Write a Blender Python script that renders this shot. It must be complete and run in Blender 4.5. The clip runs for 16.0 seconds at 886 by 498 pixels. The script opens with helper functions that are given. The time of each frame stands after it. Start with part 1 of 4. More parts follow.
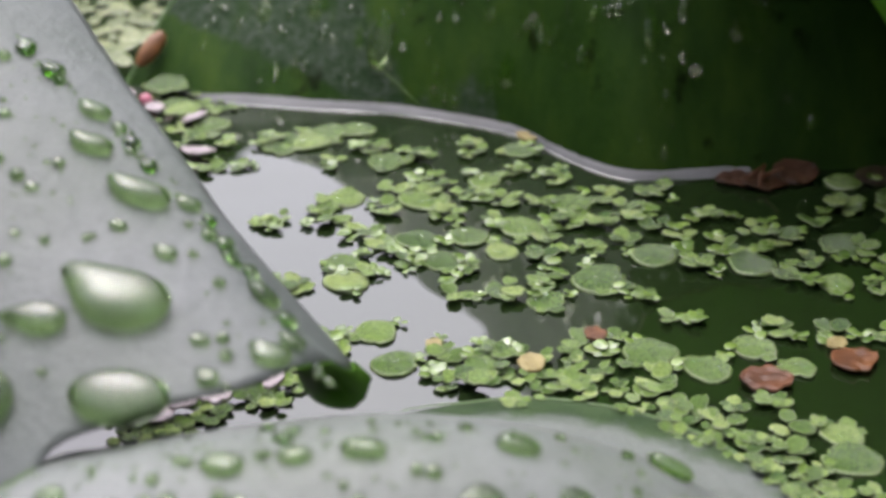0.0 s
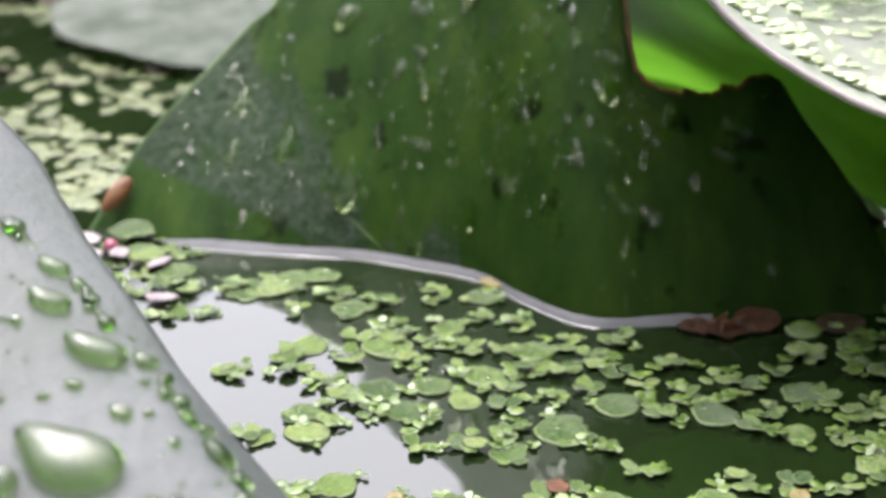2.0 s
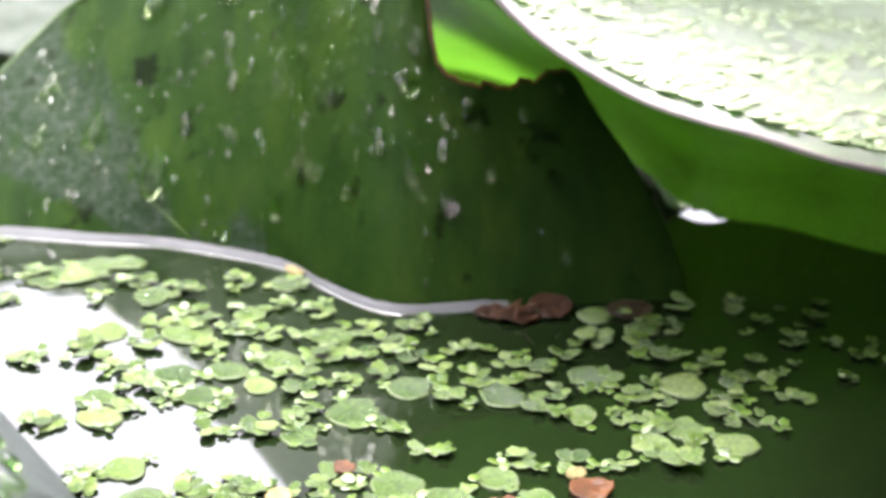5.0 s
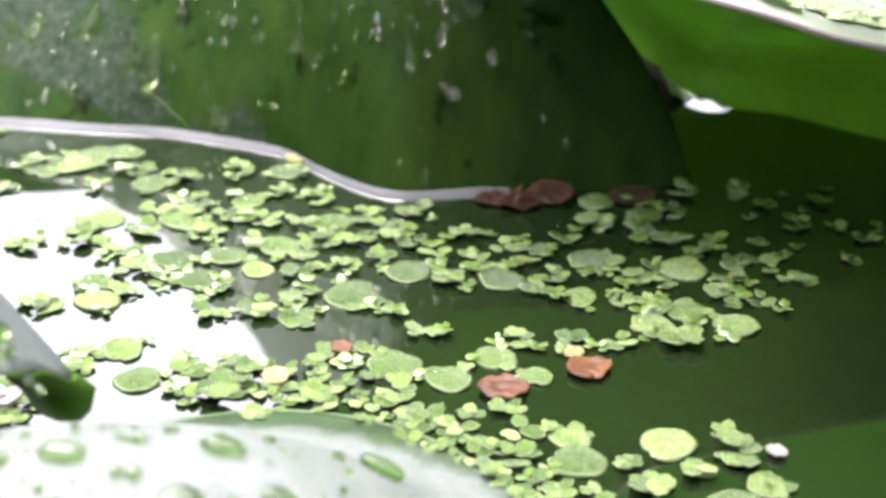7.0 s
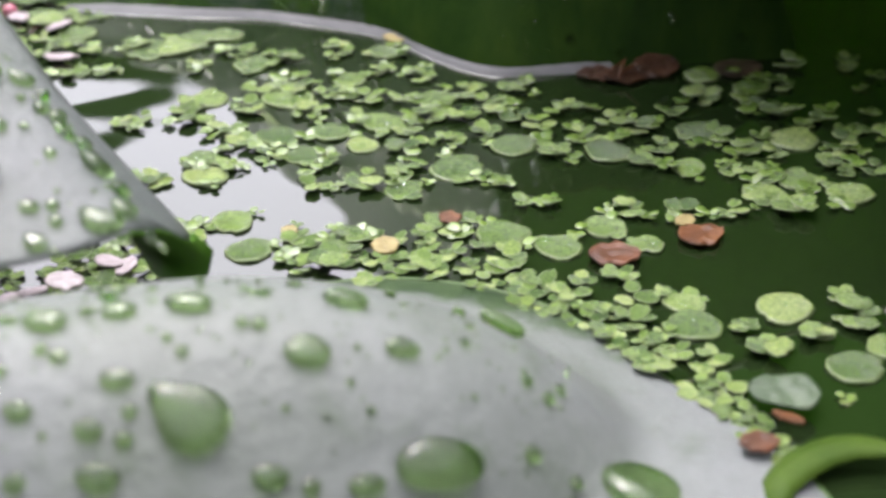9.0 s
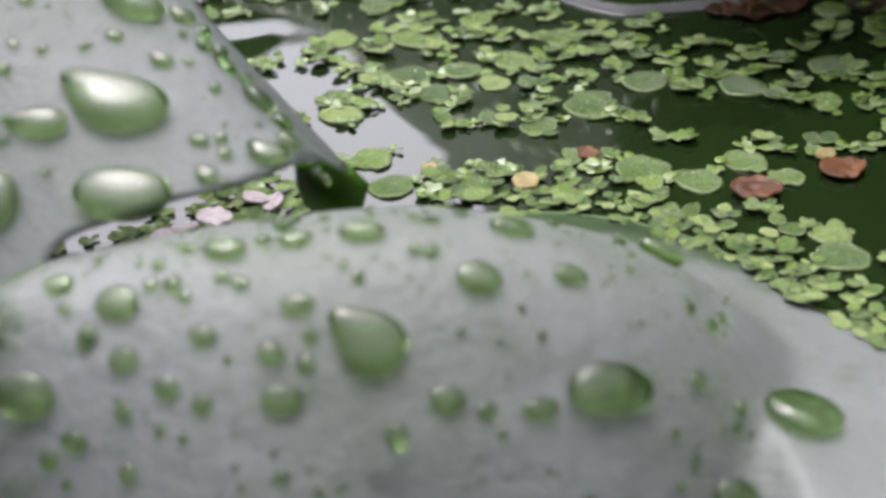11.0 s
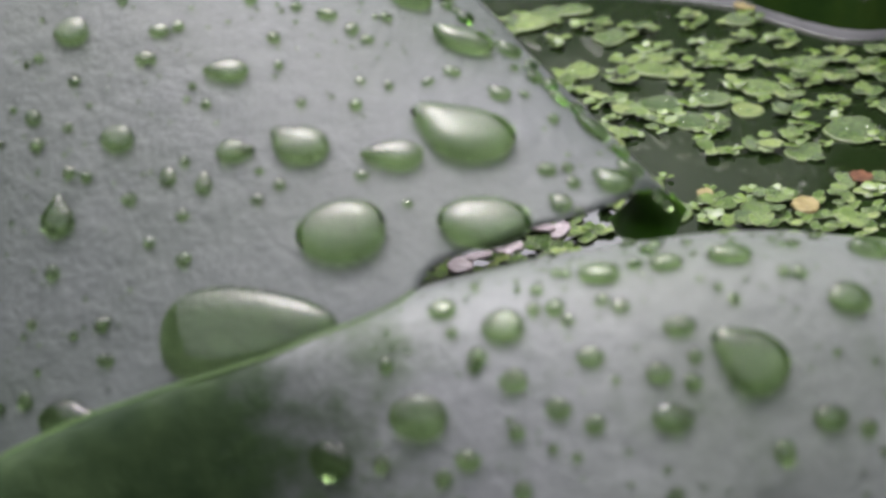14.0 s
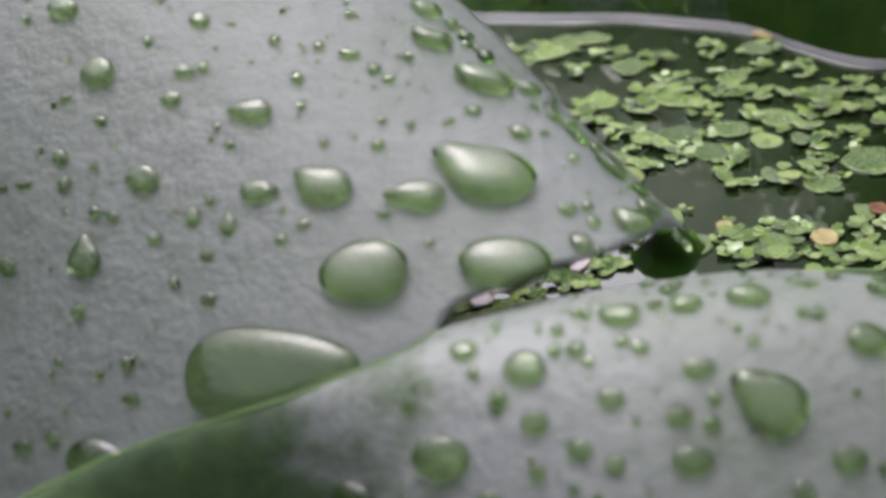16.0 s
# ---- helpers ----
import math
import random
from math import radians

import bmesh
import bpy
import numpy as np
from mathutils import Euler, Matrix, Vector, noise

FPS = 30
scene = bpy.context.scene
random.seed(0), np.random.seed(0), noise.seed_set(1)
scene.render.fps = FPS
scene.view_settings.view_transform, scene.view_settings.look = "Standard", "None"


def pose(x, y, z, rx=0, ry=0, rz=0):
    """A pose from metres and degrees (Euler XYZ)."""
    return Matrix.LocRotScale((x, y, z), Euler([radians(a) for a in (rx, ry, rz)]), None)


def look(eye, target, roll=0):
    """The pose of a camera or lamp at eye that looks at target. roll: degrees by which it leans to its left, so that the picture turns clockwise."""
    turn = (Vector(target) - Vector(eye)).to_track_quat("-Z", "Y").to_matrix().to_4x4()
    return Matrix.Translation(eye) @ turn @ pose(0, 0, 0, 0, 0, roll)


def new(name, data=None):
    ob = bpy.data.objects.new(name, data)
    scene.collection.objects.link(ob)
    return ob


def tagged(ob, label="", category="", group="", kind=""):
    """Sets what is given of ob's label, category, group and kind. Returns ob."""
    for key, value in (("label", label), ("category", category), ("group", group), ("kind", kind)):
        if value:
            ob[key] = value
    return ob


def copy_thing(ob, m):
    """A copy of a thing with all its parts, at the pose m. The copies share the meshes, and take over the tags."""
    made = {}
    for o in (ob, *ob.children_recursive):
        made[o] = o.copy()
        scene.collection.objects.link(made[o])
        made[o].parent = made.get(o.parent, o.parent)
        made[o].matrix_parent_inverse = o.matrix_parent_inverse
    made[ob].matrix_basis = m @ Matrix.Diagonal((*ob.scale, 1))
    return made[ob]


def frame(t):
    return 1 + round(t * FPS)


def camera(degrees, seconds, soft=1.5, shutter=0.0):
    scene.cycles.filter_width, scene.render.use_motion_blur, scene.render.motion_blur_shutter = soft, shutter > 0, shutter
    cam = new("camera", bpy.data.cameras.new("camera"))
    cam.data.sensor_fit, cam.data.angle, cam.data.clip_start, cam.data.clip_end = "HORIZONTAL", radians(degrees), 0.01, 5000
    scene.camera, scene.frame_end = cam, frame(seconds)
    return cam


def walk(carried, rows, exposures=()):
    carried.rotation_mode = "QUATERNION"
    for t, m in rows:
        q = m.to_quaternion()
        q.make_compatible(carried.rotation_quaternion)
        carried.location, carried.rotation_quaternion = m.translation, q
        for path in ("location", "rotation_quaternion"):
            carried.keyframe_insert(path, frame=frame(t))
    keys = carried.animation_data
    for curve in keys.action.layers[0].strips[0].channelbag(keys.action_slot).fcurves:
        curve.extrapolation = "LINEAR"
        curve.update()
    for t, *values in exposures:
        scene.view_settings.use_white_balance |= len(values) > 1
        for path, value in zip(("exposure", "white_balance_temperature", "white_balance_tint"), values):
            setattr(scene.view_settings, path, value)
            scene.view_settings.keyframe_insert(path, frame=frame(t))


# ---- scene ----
cam = camera(35.0, 16.0, soft=3.4)
# close-up lens, focused between the near leaves and the far plants
cam.data.dof.use_dof, cam.data.dof.focus_distance, cam.data.dof.aperture_fstop = True, 0.192, 23.0
# seconds, eye in metres, yaw, pitch, roll in degrees
ROWS = [
    (0.0, 0.0025, 0.00114, 0.10201, 1.04, -28.33, -1.23),
    (0.5, 0.00329, 0.00261, 0.10266, 1.19, -27.35, -1.46),
    (1.0, 0.00335, 0.00272, 0.10372, 0.75, -24.95, -1.25),
    (1.5, 0.00359, 0.00221, 0.10512, 0.36, -23.84, -0.92),
    (2.0, 0.00403, 0.00236, 0.10491, -0.3, -23.11, -0.62),
    (2.5, 0.00512, 0.00231, 0.10463, -1.04, -22.7, -0.31),
    (3.0, 0.00669, 0.00298, 0.10382, -1.49, -22.46, -0.12),
    (3.5, 0.00849, 0.00254, 0.10382, -2.31, -22.3, 0.35),
    (4.0, 0.01192, 0.00153, 0.10544, -4.35, -22.43, 1.3),
    (4.2, 0.01188, -0.00025, 0.10705, -5.68, -22.62, 1.94),
    (6.3, 0.01511, -0.00383, 0.10311, -7.14, -24.96, 2.25),
    (6.5, 0.01488, -0.00402, 0.10341, -6.97, -25.47, 2.4),
    (7.0, 0.01554, -0.00363, 0.10014, -6.19, -26.62, 1.6),
    (7.5, 0.01691, -0.00563, 0.09944, -5.27, -28.03, 1.06),
    (8.0, 0.01788, -0.00604, 0.10132, -4.05, -29.44, 1.11),
    (8.5, 0.01475, -0.00594, 0.09918, -3.28, -29.89, -0.49),
    (9.0, 0.01157, -0.00496, 0.09443, -2.52, -30.24, -0.78),
    (9.2, 0.01057, -0.00685, 0.09578, -2.06, -30.78, -1.16),
    (11.3, -0.00141, -0.00767, 0.09367, 1.29, -32.13, -3.05),
    (11.5, -0.0053, -0.00875, 0.09433, 0.71, -32.04, -2.7),
    (12.0, -0.00884, -0.01114, 0.09559, 1.33, -31.89, -3.33),
    (12.5, -0.01265, -0.011, 0.0954, 2.09, -31.56, -3.87),
    (13.0, -0.01772, -0.01025, 0.09402, 2.94, -31.12, -4.47),
    (13.5, -0.02131, -0.01077, 0.09486, 3.98, -30.82, -5.1),
    (14.0, -0.02445, -0.01194, 0.09726, 4.9, -30.56, -5.79),
    (14.5, -0.03036, -0.01242, 0.1004, 5.36, -31.04, -6.15),
    (15.0, -0.03109, -0.01301, 0.09942, 5.92, -30.2, -6.24),
    (15.5, -0.0263, -0.01173, 0.09877, 6.54, -29.88, -6.58),
    (16.0, -0.02445, -0.01182, 0.10057, 5.72, -30.01, -6.27),
]


def seen_from(x, y, z, yaw, pitch, roll):
    a, p = radians(yaw), radians(pitch)
    return look((x, y, z), (x - math.sin(a) * math.cos(p), y + math.cos(a) * math.cos(p), z + math.sin(p)), roll)


EXPOSURE = [(t, 2.70 + e, 6400, 19) for t, e in ((0.0, -0.55), (1.0, -0.5), (2.0, -0.1), (3.0, 0.26), (4.0, 0.5), (6.5, 0.74), (7.5, 0.48), (8.5, -0.1), (9.5, -0.18), (11.5, -0.6), (16.0, -0.62))]
walk(cam, [(t, seen_from(*r)) for t, *r in ROWS], EXPOSURE)

# lengths in the tables below are millimetres; the forms are worked out in decimetres
DM = 0.1
MM = 0.001


# ---- world and sun ----
world = bpy.data.worlds.new("overcast_sky")
scene.world = world
world.use_nodes = True
wn, wl = world.node_tree.nodes, world.node_tree.links
sky = wn.new("ShaderNodeTexSky")
sky.sky_type = "NISHITA"
sky.sun_disc = False
SUN_EL, SUN_AZ = 74.0, -14.0
sky.sun_elevation, sky.sun_rotation = radians(SUN_EL), radians(SUN_AZ)
sky.air_density, sky.dust_density, sky.ozone_density = 1.0, 6.0, 1.0
grey = wn.new("ShaderNodeHueSaturation")
grey.inputs["Saturation"].default_value = 0.22
wl.new(sky.outputs[0], grey.inputs["Color"])
wl.new(grey.outputs[0], wn["Background"].inputs["Color"])
wn["Background"].inputs["Strength"].default_value = 0.142
sun = new("sun", bpy.data.lights.new("sun", "SUN"))
sun.data.energy, sun.data.angle, sun.data.color = 0.5, radians(75), (1.0, 0.98, 0.94)
sa, ca = math.sin(radians(SUN_AZ)), math.cos(radians(SUN_AZ))
sun.matrix_world = look((sa * math.cos(radians(SUN_EL)), ca * math.cos(radians(SUN_EL)), math.sin(radians(SUN_EL))), (0, 0, 0))


# ---- materials ----
def ramp(nodes, stops):
    r = nodes.new("ShaderNodeValToRGB")
    el = r.color_ramp.elements
    while len(el) < len(stops):
        el.new(0.5)
    for e, (p, c) in zip(el, stops):
        e.position, e.color = p, (*c, 1)
    return r


def base_material(name):
    m = bpy.data.materials.new(name)
    m.use_nodes = True
    return m, m.node_tree.nodes, m.node_tree.links, m.node_tree.nodes["Principled BSDF"]


def noise_node(n, l, coords, scale, detail=4.0, rough=0.55):
    t = n.new("ShaderNodeTexNoise")
    t.inputs["Scale"].default_value, t.inputs["Detail"].default_value, t.inputs["Roughness"].default_value = scale, detail, rough
    l.new(coords, t.inputs["Vector"])
    return t


def bump_from(n, l, height, strength, distance, p, prior=None):
    b = n.new("ShaderNodeBump")
    b.inputs["Strength"].default_value, b.inputs["Distance"].default_value = strength, distance
    l.new(height, b.inputs["Height"])
    if prior is not None:
        l.new(prior, b.inputs["Normal"])
    l.new(b.outputs[0], p.inputs["Normal"])
    return b.outputs[0]


def leaf_material(name, dark, light, rough=0.45, spec=0.5, through_col=None, thr=0.3, patch_scale=18, sheen=0.0, fine=900, bump=0.25, crease=0.0, net=0, wet=None):
    """A leaf blade: two scales of colour change, fine relief, light that passes through."""
    m, n, l, p = base_material(name)
    tc = n.new("ShaderNodeTexCoord")
    big = noise_node(n, l, tc.outputs["Object"], patch_scale, 5)
    small = noise_node(n, l, tc.outputs["Object"], fine, 3)
    r = ramp(n, [(0.3, dark), (0.7, light)])
    l.new(big.outputs[0], r.inputs[0])
    mix = n.new("ShaderNodeMix")
    mix.data_type, mix.blend_type = "RGBA", "MULTIPLY"
    mix.inputs[0].default_value = 0.35
    r2 = ramp(n, [(0.3, (0.6, 0.6, 0.6)), (0.7, (1.0, 1.0, 1.0))])
    l.new(small.outputs[0], r2.inputs[0])
    l.new(r.outputs[0], mix.inputs[6])
    l.new(r2.outputs[0], mix.inputs[7])
    colour = mix.outputs[2]
    # mask for the wet margin and for shade painted on a flank
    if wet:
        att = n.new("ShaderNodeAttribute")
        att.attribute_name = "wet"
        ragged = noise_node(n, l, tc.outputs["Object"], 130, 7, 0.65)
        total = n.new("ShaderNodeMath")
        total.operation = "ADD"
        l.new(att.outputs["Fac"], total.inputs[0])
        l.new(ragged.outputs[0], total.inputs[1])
        wet_shade = ramp(n, [(0.52, (0, 0, 0)), (0.95, (0.95, 0.95, 0.95))])
        wet_shade.color_ramp.interpolation = "EASE"
        l.new(total.outputs[0], wet_shade.inputs[0])
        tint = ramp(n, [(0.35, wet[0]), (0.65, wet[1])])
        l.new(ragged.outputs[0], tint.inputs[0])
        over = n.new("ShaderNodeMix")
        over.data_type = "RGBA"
        l.new(wet_shade.outputs[0], over.inputs[0])
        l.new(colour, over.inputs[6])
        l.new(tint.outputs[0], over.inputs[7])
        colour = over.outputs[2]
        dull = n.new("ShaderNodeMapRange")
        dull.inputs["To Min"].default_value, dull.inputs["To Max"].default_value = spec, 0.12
        l.new(wet_shade.outputs[0], dull.inputs["Value"])
    veins = None
    if net:
        cells = n.new("ShaderNodeTexVoronoi")
        cells.feature = "DISTANCE_TO_EDGE"
        cells.inputs["Scale"].default_value = net
        l.new(tc.outputs["Object"], cells.inputs["Vector"])
        line = ramp(n, [(0.0, (0.68, 0.72, 0.62)), (0.05, (1, 1, 1))])
        l.new(cells.outputs["Distance"], line.inputs[0])
        blotch = ramp(n, [(0.35, (0.55, 0.6, 0.5)), (0.62, (1, 1, 1))])
        l.new(big.outputs[0], blotch.inputs[0])
        veins = n.new("ShaderNodeMix")
        veins.data_type, veins.blend_type = "RGBA", "MULTIPLY"
        veins.inputs[0].default_value = 1.0
        l.new(line.outputs[0], veins.inputs[6])
        l.new(blotch.outputs[0], veins.inputs[7])
    l.new(colour, p.inputs["Base Color"])
    p.inputs["Roughness"].default_value = rough
    p.inputs["Specular IOR Level"].default_value = spec
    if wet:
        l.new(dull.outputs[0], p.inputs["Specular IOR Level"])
    if sheen:
        p.inputs["Sheen Weight"].default_value = sheen
        p.inputs["Sheen Roughness"].default_value = 0.4
    relief = bump_from(n, l, small.outputs[0], bump, 0.0002, p)
    if crease:
        folds = noise_node(n, l, tc.outputs["Object"], 260, 6, 0.65)
        bump_from(n, l, folds.outputs[0], crease, 0.0012, p, relief)
    if through_col:
        tr = n.new("ShaderNodeBsdfTranslucent")
        tr.inputs["Color"].default_value = (*through_col, 1)
        if veins:
            glow = n.new("ShaderNodeMix")
            glow.data_type, glow.blend_type = "RGBA", "MULTIPLY"
            glow.inputs[0].default_value = 1.0
            glow.inputs[6].default_value = (*through_col, 1)
            l.new(veins.outputs[2], glow.inputs[7])
            l.new(glow.outputs[2], tr.inputs["Color"])
        ms = n.new("ShaderNodeMixShader")
        ms.inputs[0].default_value = thr
        l.new(p.outputs[0], ms.inputs[1])
        l.new(tr.outputs[0], ms.inputs[2])
        l.new(ms.outputs[0], n["Material Output"].inputs["Surface"])
    return m


WAXY_GREY = leaf_material("grey_waxy_leaf", (0.039, 0.051, 0.041), (0.074, 0.083, 0.083), 0.55, 0.38, (0.05, 0.12, 0.015), 0.12, 30, fine=1400, crease=0.46)
WAXY_WET_SHADED = leaf_material("waxy_leaf_wet_margin_shaded_flank", (0.069, 0.082, 0.068), (0.115, 0.124, 0.124), 0.55, 0.38, (0.05, 0.12, 0.015), 0.12, 30, fine=1400, crease=0.46, wet=((0.005, 0.017, 0.003), (0.024, 0.045, 0.014)))


def dark_leaf_material():
    """Wet dark blade: yellow-green streaks down the slope, dull ragged patches of dust and painted sky sheen, dark
    blotches.
    """
    m, n, l, p = base_material("wet_dark_leaf")
    tc = n.new("ShaderNodeTexCoord")
    stretch = n.new("ShaderNodeMapping")
    stretch.inputs["Scale"].default_value = (1.0, 0.42, 0.38)
    l.new(tc.outputs["Object"], stretch.inputs["Vector"])
    streak = noise_node(n, l, stretch.outputs[0], 120, 7, 0.66)
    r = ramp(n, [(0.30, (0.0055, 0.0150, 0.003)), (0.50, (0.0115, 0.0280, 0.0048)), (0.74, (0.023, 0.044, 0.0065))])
    l.new(streak.outputs[0], r.inputs[0])
    dust_sheen = noise_node(n, l, stretch.outputs[0], 80, 9, 0.66)
    bias = dust_sheen.outputs[0]
    # dust with painted sky sheen lies above a line over the foot and left of the midvein
    for slope, shift, near, far, high, low in ((0.229, 0.00097, 0.0006, -0.0026, 0.045, -0.3), (0.757, 0.0032, -0.004, 0.024, 0.10, -0.25)):
        dot = n.new("ShaderNodeVectorMath")
        dot.operation = "DOT_PRODUCT"
        dot.inputs[1].default_value = (slope, 0.0, 1.0)
        l.new(tc.outputs["Object"], dot.inputs[0])
        side = n.new("ShaderNodeMapRange")
        side.inputs["From Min"].default_value, side.inputs["From Max"].default_value = near - shift, far - shift
        side.inputs["To Min"].default_value, side.inputs["To Max"].default_value = high, low
        l.new(dot.outputs["Value"], side.inputs["Value"])
        both = n.new("ShaderNodeMath")
        both.operation = "ADD"
        l.new(bias, both.inputs[0])
        l.new(side.outputs[0], both.inputs[1])
        bias = both.outputs[0]
    mask = ramp(n, [(0.47, (0, 0, 0)), (0.57, (1, 1, 1))])
    l.new(bias, mask.inputs[0])
    grain = noise_node(n, l, tc.outputs["Object"], 520, 6, 0.75)
    # greys for dust and for the sky's sheen on the upper left
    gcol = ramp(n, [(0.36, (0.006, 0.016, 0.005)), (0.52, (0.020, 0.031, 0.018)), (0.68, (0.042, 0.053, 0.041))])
    l.new(grain.outputs[0], gcol.inputs[0])
    mix = n.new("ShaderNodeMix")
    mix.data_type = "RGBA"
    l.new(mask.outputs[0], mix.inputs[0])
    l.new(r.outputs[0], mix.inputs[6])
    l.new(gcol.outputs[0], mix.inputs[7])
    blot = noise_node(n, l, tc.outputs["Object"], 110, 3)
    bm_ = ramp(n, [(0.62, (1, 1, 1)), (0.68, (0.30, 0.28, 0.22))])
    l.new(blot.outputs[0], bm_.inputs[0])
    mul = n.new("ShaderNodeMix")
    mul.data_type, mul.blend_type = "RGBA", "MULTIPLY"
    mul.inputs[0].default_value = 1.0
    l.new(mix.outputs[2], mul.inputs[6])
    l.new(bm_.outputs[0], mul.inputs[7])
    l.new(mul.outputs[2], p.inputs["Base Color"])
    rr = n.new("ShaderNodeMapRange")
    rr.inputs["To Min"].default_value, rr.inputs["To Max"].default_value = 0.42, 0.65
    l.new(mask.outputs[0], rr.inputs["Value"])
    l.new(rr.outputs[0], p.inputs["Roughness"])
    p.inputs["Specular IOR Level"].default_value = 0.03
    b1 = bump_from(n, l, streak.outputs[0], 0.25, 0.001, p)
    bump_from(n, l, grain.outputs[0], 0.45, 0.0005, p, b1)
    tr = n.new("ShaderNodeBsdfTranslucent")
    tr.inputs["Color"].default_value = (0.050, 0.115, 0.005, 1)
    ms = n.new("ShaderNodeMixShader")
    ms.inputs[0].default_value = 0.10
    l.new(p.outputs[0], ms.inputs[1])
    l.new(tr.outputs[0], ms.inputs[2])
    l.new(ms.outputs[0], n["Material Output"].inputs["Surface"])
    return m


DARK_LEAF = dark_leaf_material()
UNDER_LEAF = leaf_material("leaf_underside", (0.085, 0.18, 0.045), (0.13, 0.25, 0.075), 0.45, 0.35, (0.078, 0.21, 0.014), 0.5, 26, net=120, crease=0.3)
BACKLIT = leaf_material("backlit_leaf", (0.016, 0.055, 0.005), (0.024, 0.08, 0.007), 0.5, 0.3, (0.028, 0.105, 0.005), 0.5, 20)
# near-white base colour carries the sky's shine on the wet inside
SKY_PALE_LEAF = leaf_material("sky_pale_wet_leaf", (0.55, 0.58, 0.50), (0.76, 0.77, 0.74), 0.3, 0.7, (0.55, 0.72, 0.28), 0.6, 60)
RIM = leaf_material("leaf_rim", (0.38, 0.33, 0.32), (0.52, 0.47, 0.45), 0.45, 0.4, (0.2, 0.2, 0.1), 0.2, 60)
RIM_GREEN = leaf_material("green_leaf_rim", (0.028, 0.065, 0.012), (0.050, 0.095, 0.024), 0.4, 0.4, (0.12, 0.2, 0.03), 0.3, 60)
BROWN = leaf_material("dead_brown_leaf", (0.04, 0.014, 0.005), (0.13, 0.05, 0.015), 0.5, 0.3, (0.12, 0.04, 0.012), 0.2, 300)
RUST = leaf_material("rusty_red_leaf", (0.034, 0.013, 0.005), (0.10, 0.037, 0.015), 0.5, 0.3, (0.1, 0.025, 0.01), 0.2, 300)
# darker, browner rust for scraps in shade, the shade painted in
SHADED_RUST = leaf_material("shaded_rust_leaf", (0.016, 0.008, 0.004), (0.048, 0.021, 0.011), 0.5, 0.2, (0.06, 0.02, 0.01), 0.15, 300)
STRAW = leaf_material("straw_coloured_leaf", (0.13, 0.105, 0.035), (0.24, 0.20, 0.09), 0.5, 0.3, (0.2, 0.15, 0.04), 0.2, 300)
PETAL = leaf_material("pale_pink_petal", (0.20, 0.17, 0.175), (0.35, 0.31, 0.32), 0.4, 0.5, (0.3, 0.22, 0.25), 0.3, 200)
# near-white colour of the sheet that imitates a glint of sky
SKY_GLINT = leaf_material("white_sky_glint", (0.60, 0.58, 0.62), (0.78, 0.77, 0.80), 0.3, 0.6, (0.6, 0.58, 0.6), 0.3, 200)
BUD_PINK = leaf_material("pink_bud", (0.25, 0.06, 0.09), (0.35, 0.12, 0.16), 0.4, 0.5, (0.3, 0.1, 0.12), 0.2, 200)
HUSK = leaf_material("orange_husk", (0.09, 0.038, 0.015), (0.20, 0.09, 0.032), 0.45, 0.4, (0.2, 0.08, 0.02), 0.15, 400)


def frond_material(name, low, high, tip, grain=700, relief=0.0004, odd=None):
    m, n, l, p = base_material(name)
    tc, oi = n.new("ShaderNodeTexCoord"), n.new("ShaderNodeObjectInfo")
    isl = n.new("ShaderNodeNewGeometry")
    add = n.new("ShaderNodeMath")
    add.operation = "ADD"
    l.new(oi.outputs["Random"], add.inputs[0])
    l.new(isl.outputs["Random Per Island"], add.inputs[1])
    half = n.new("ShaderNodeMath")
    half.operation = "MULTIPLY"
    half.inputs[1].default_value = 0.5
    l.new(add.outputs[0], half.inputs[0])
    r = ramp(n, [(0.0, odd), (0.08, odd), (0.14, low), (0.50, high), (0.84, tip), (1.0, tip)] if odd else [(0.0, low), (0.75, high), (1.0, tip)])
    l.new(half.outputs[0], r.inputs[0])
    spots = noise_node(n, l, tc.outputs["Object"], grain, 5, 0.65)
    r2 = ramp(n, [(0.30, (0.36, 0.46, 0.3)), (0.5, (0.85, 0.9, 0.7)), (0.68, (1.45, 1.35, 1.3))])
    l.new(spots.outputs[0], r2.inputs[0])
    mix = n.new("ShaderNodeMix")
    mix.data_type, mix.blend_type = "RGBA", "MULTIPLY"
    mix.inputs[0].default_value = 0.8
    l.new(r.outputs[0], mix.inputs[6])
    l.new(r2.outputs[0], mix.inputs[7])
    l.new(mix.outputs[2], p.inputs["Base Color"])
    p.inputs["Roughness"].default_value = 0.24
    p.inputs["Specular IOR Level"].default_value = 0.8
    bump_from(n, l, spots.outputs[0], 0.4, relief, p)
    tr = n.new("ShaderNodeBsdfTranslucent")
    l.new(mix.outputs[2], tr.inputs["Color"])
    ms = n.new("ShaderNodeMixShader")
    ms.inputs[0].default_value = 0.3
    l.new(p.outputs[0], ms.inputs[1])
    l.new(tr.outputs[0], ms.inputs[2])
    l.new(ms.outputs[0], n["Material Output"].inputs["Surface"])
    return m


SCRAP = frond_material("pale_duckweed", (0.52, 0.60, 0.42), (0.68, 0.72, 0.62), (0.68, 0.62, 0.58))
LIP = leaf_material("yellow_green_lip", (0.020, 0.044, 0.003), (0.038, 0.068, 0.008), 0.6, 0.1, (0.04, 0.06, 0.006), 0.15, 150)
FADED_GREEN = leaf_material("faded_grey_green", (0.028, 0.050, 0.024), (0.060, 0.085, 0.050), 0.5, 0.3, (0.1, 0.15, 0.08), 0.2, 250)
DARK_TWIG = leaf_material("dark_twig", (0.012, 0.008, 0.004), (0.03, 0.02, 0.01), 0.6, 0.2, None, 0, 300)
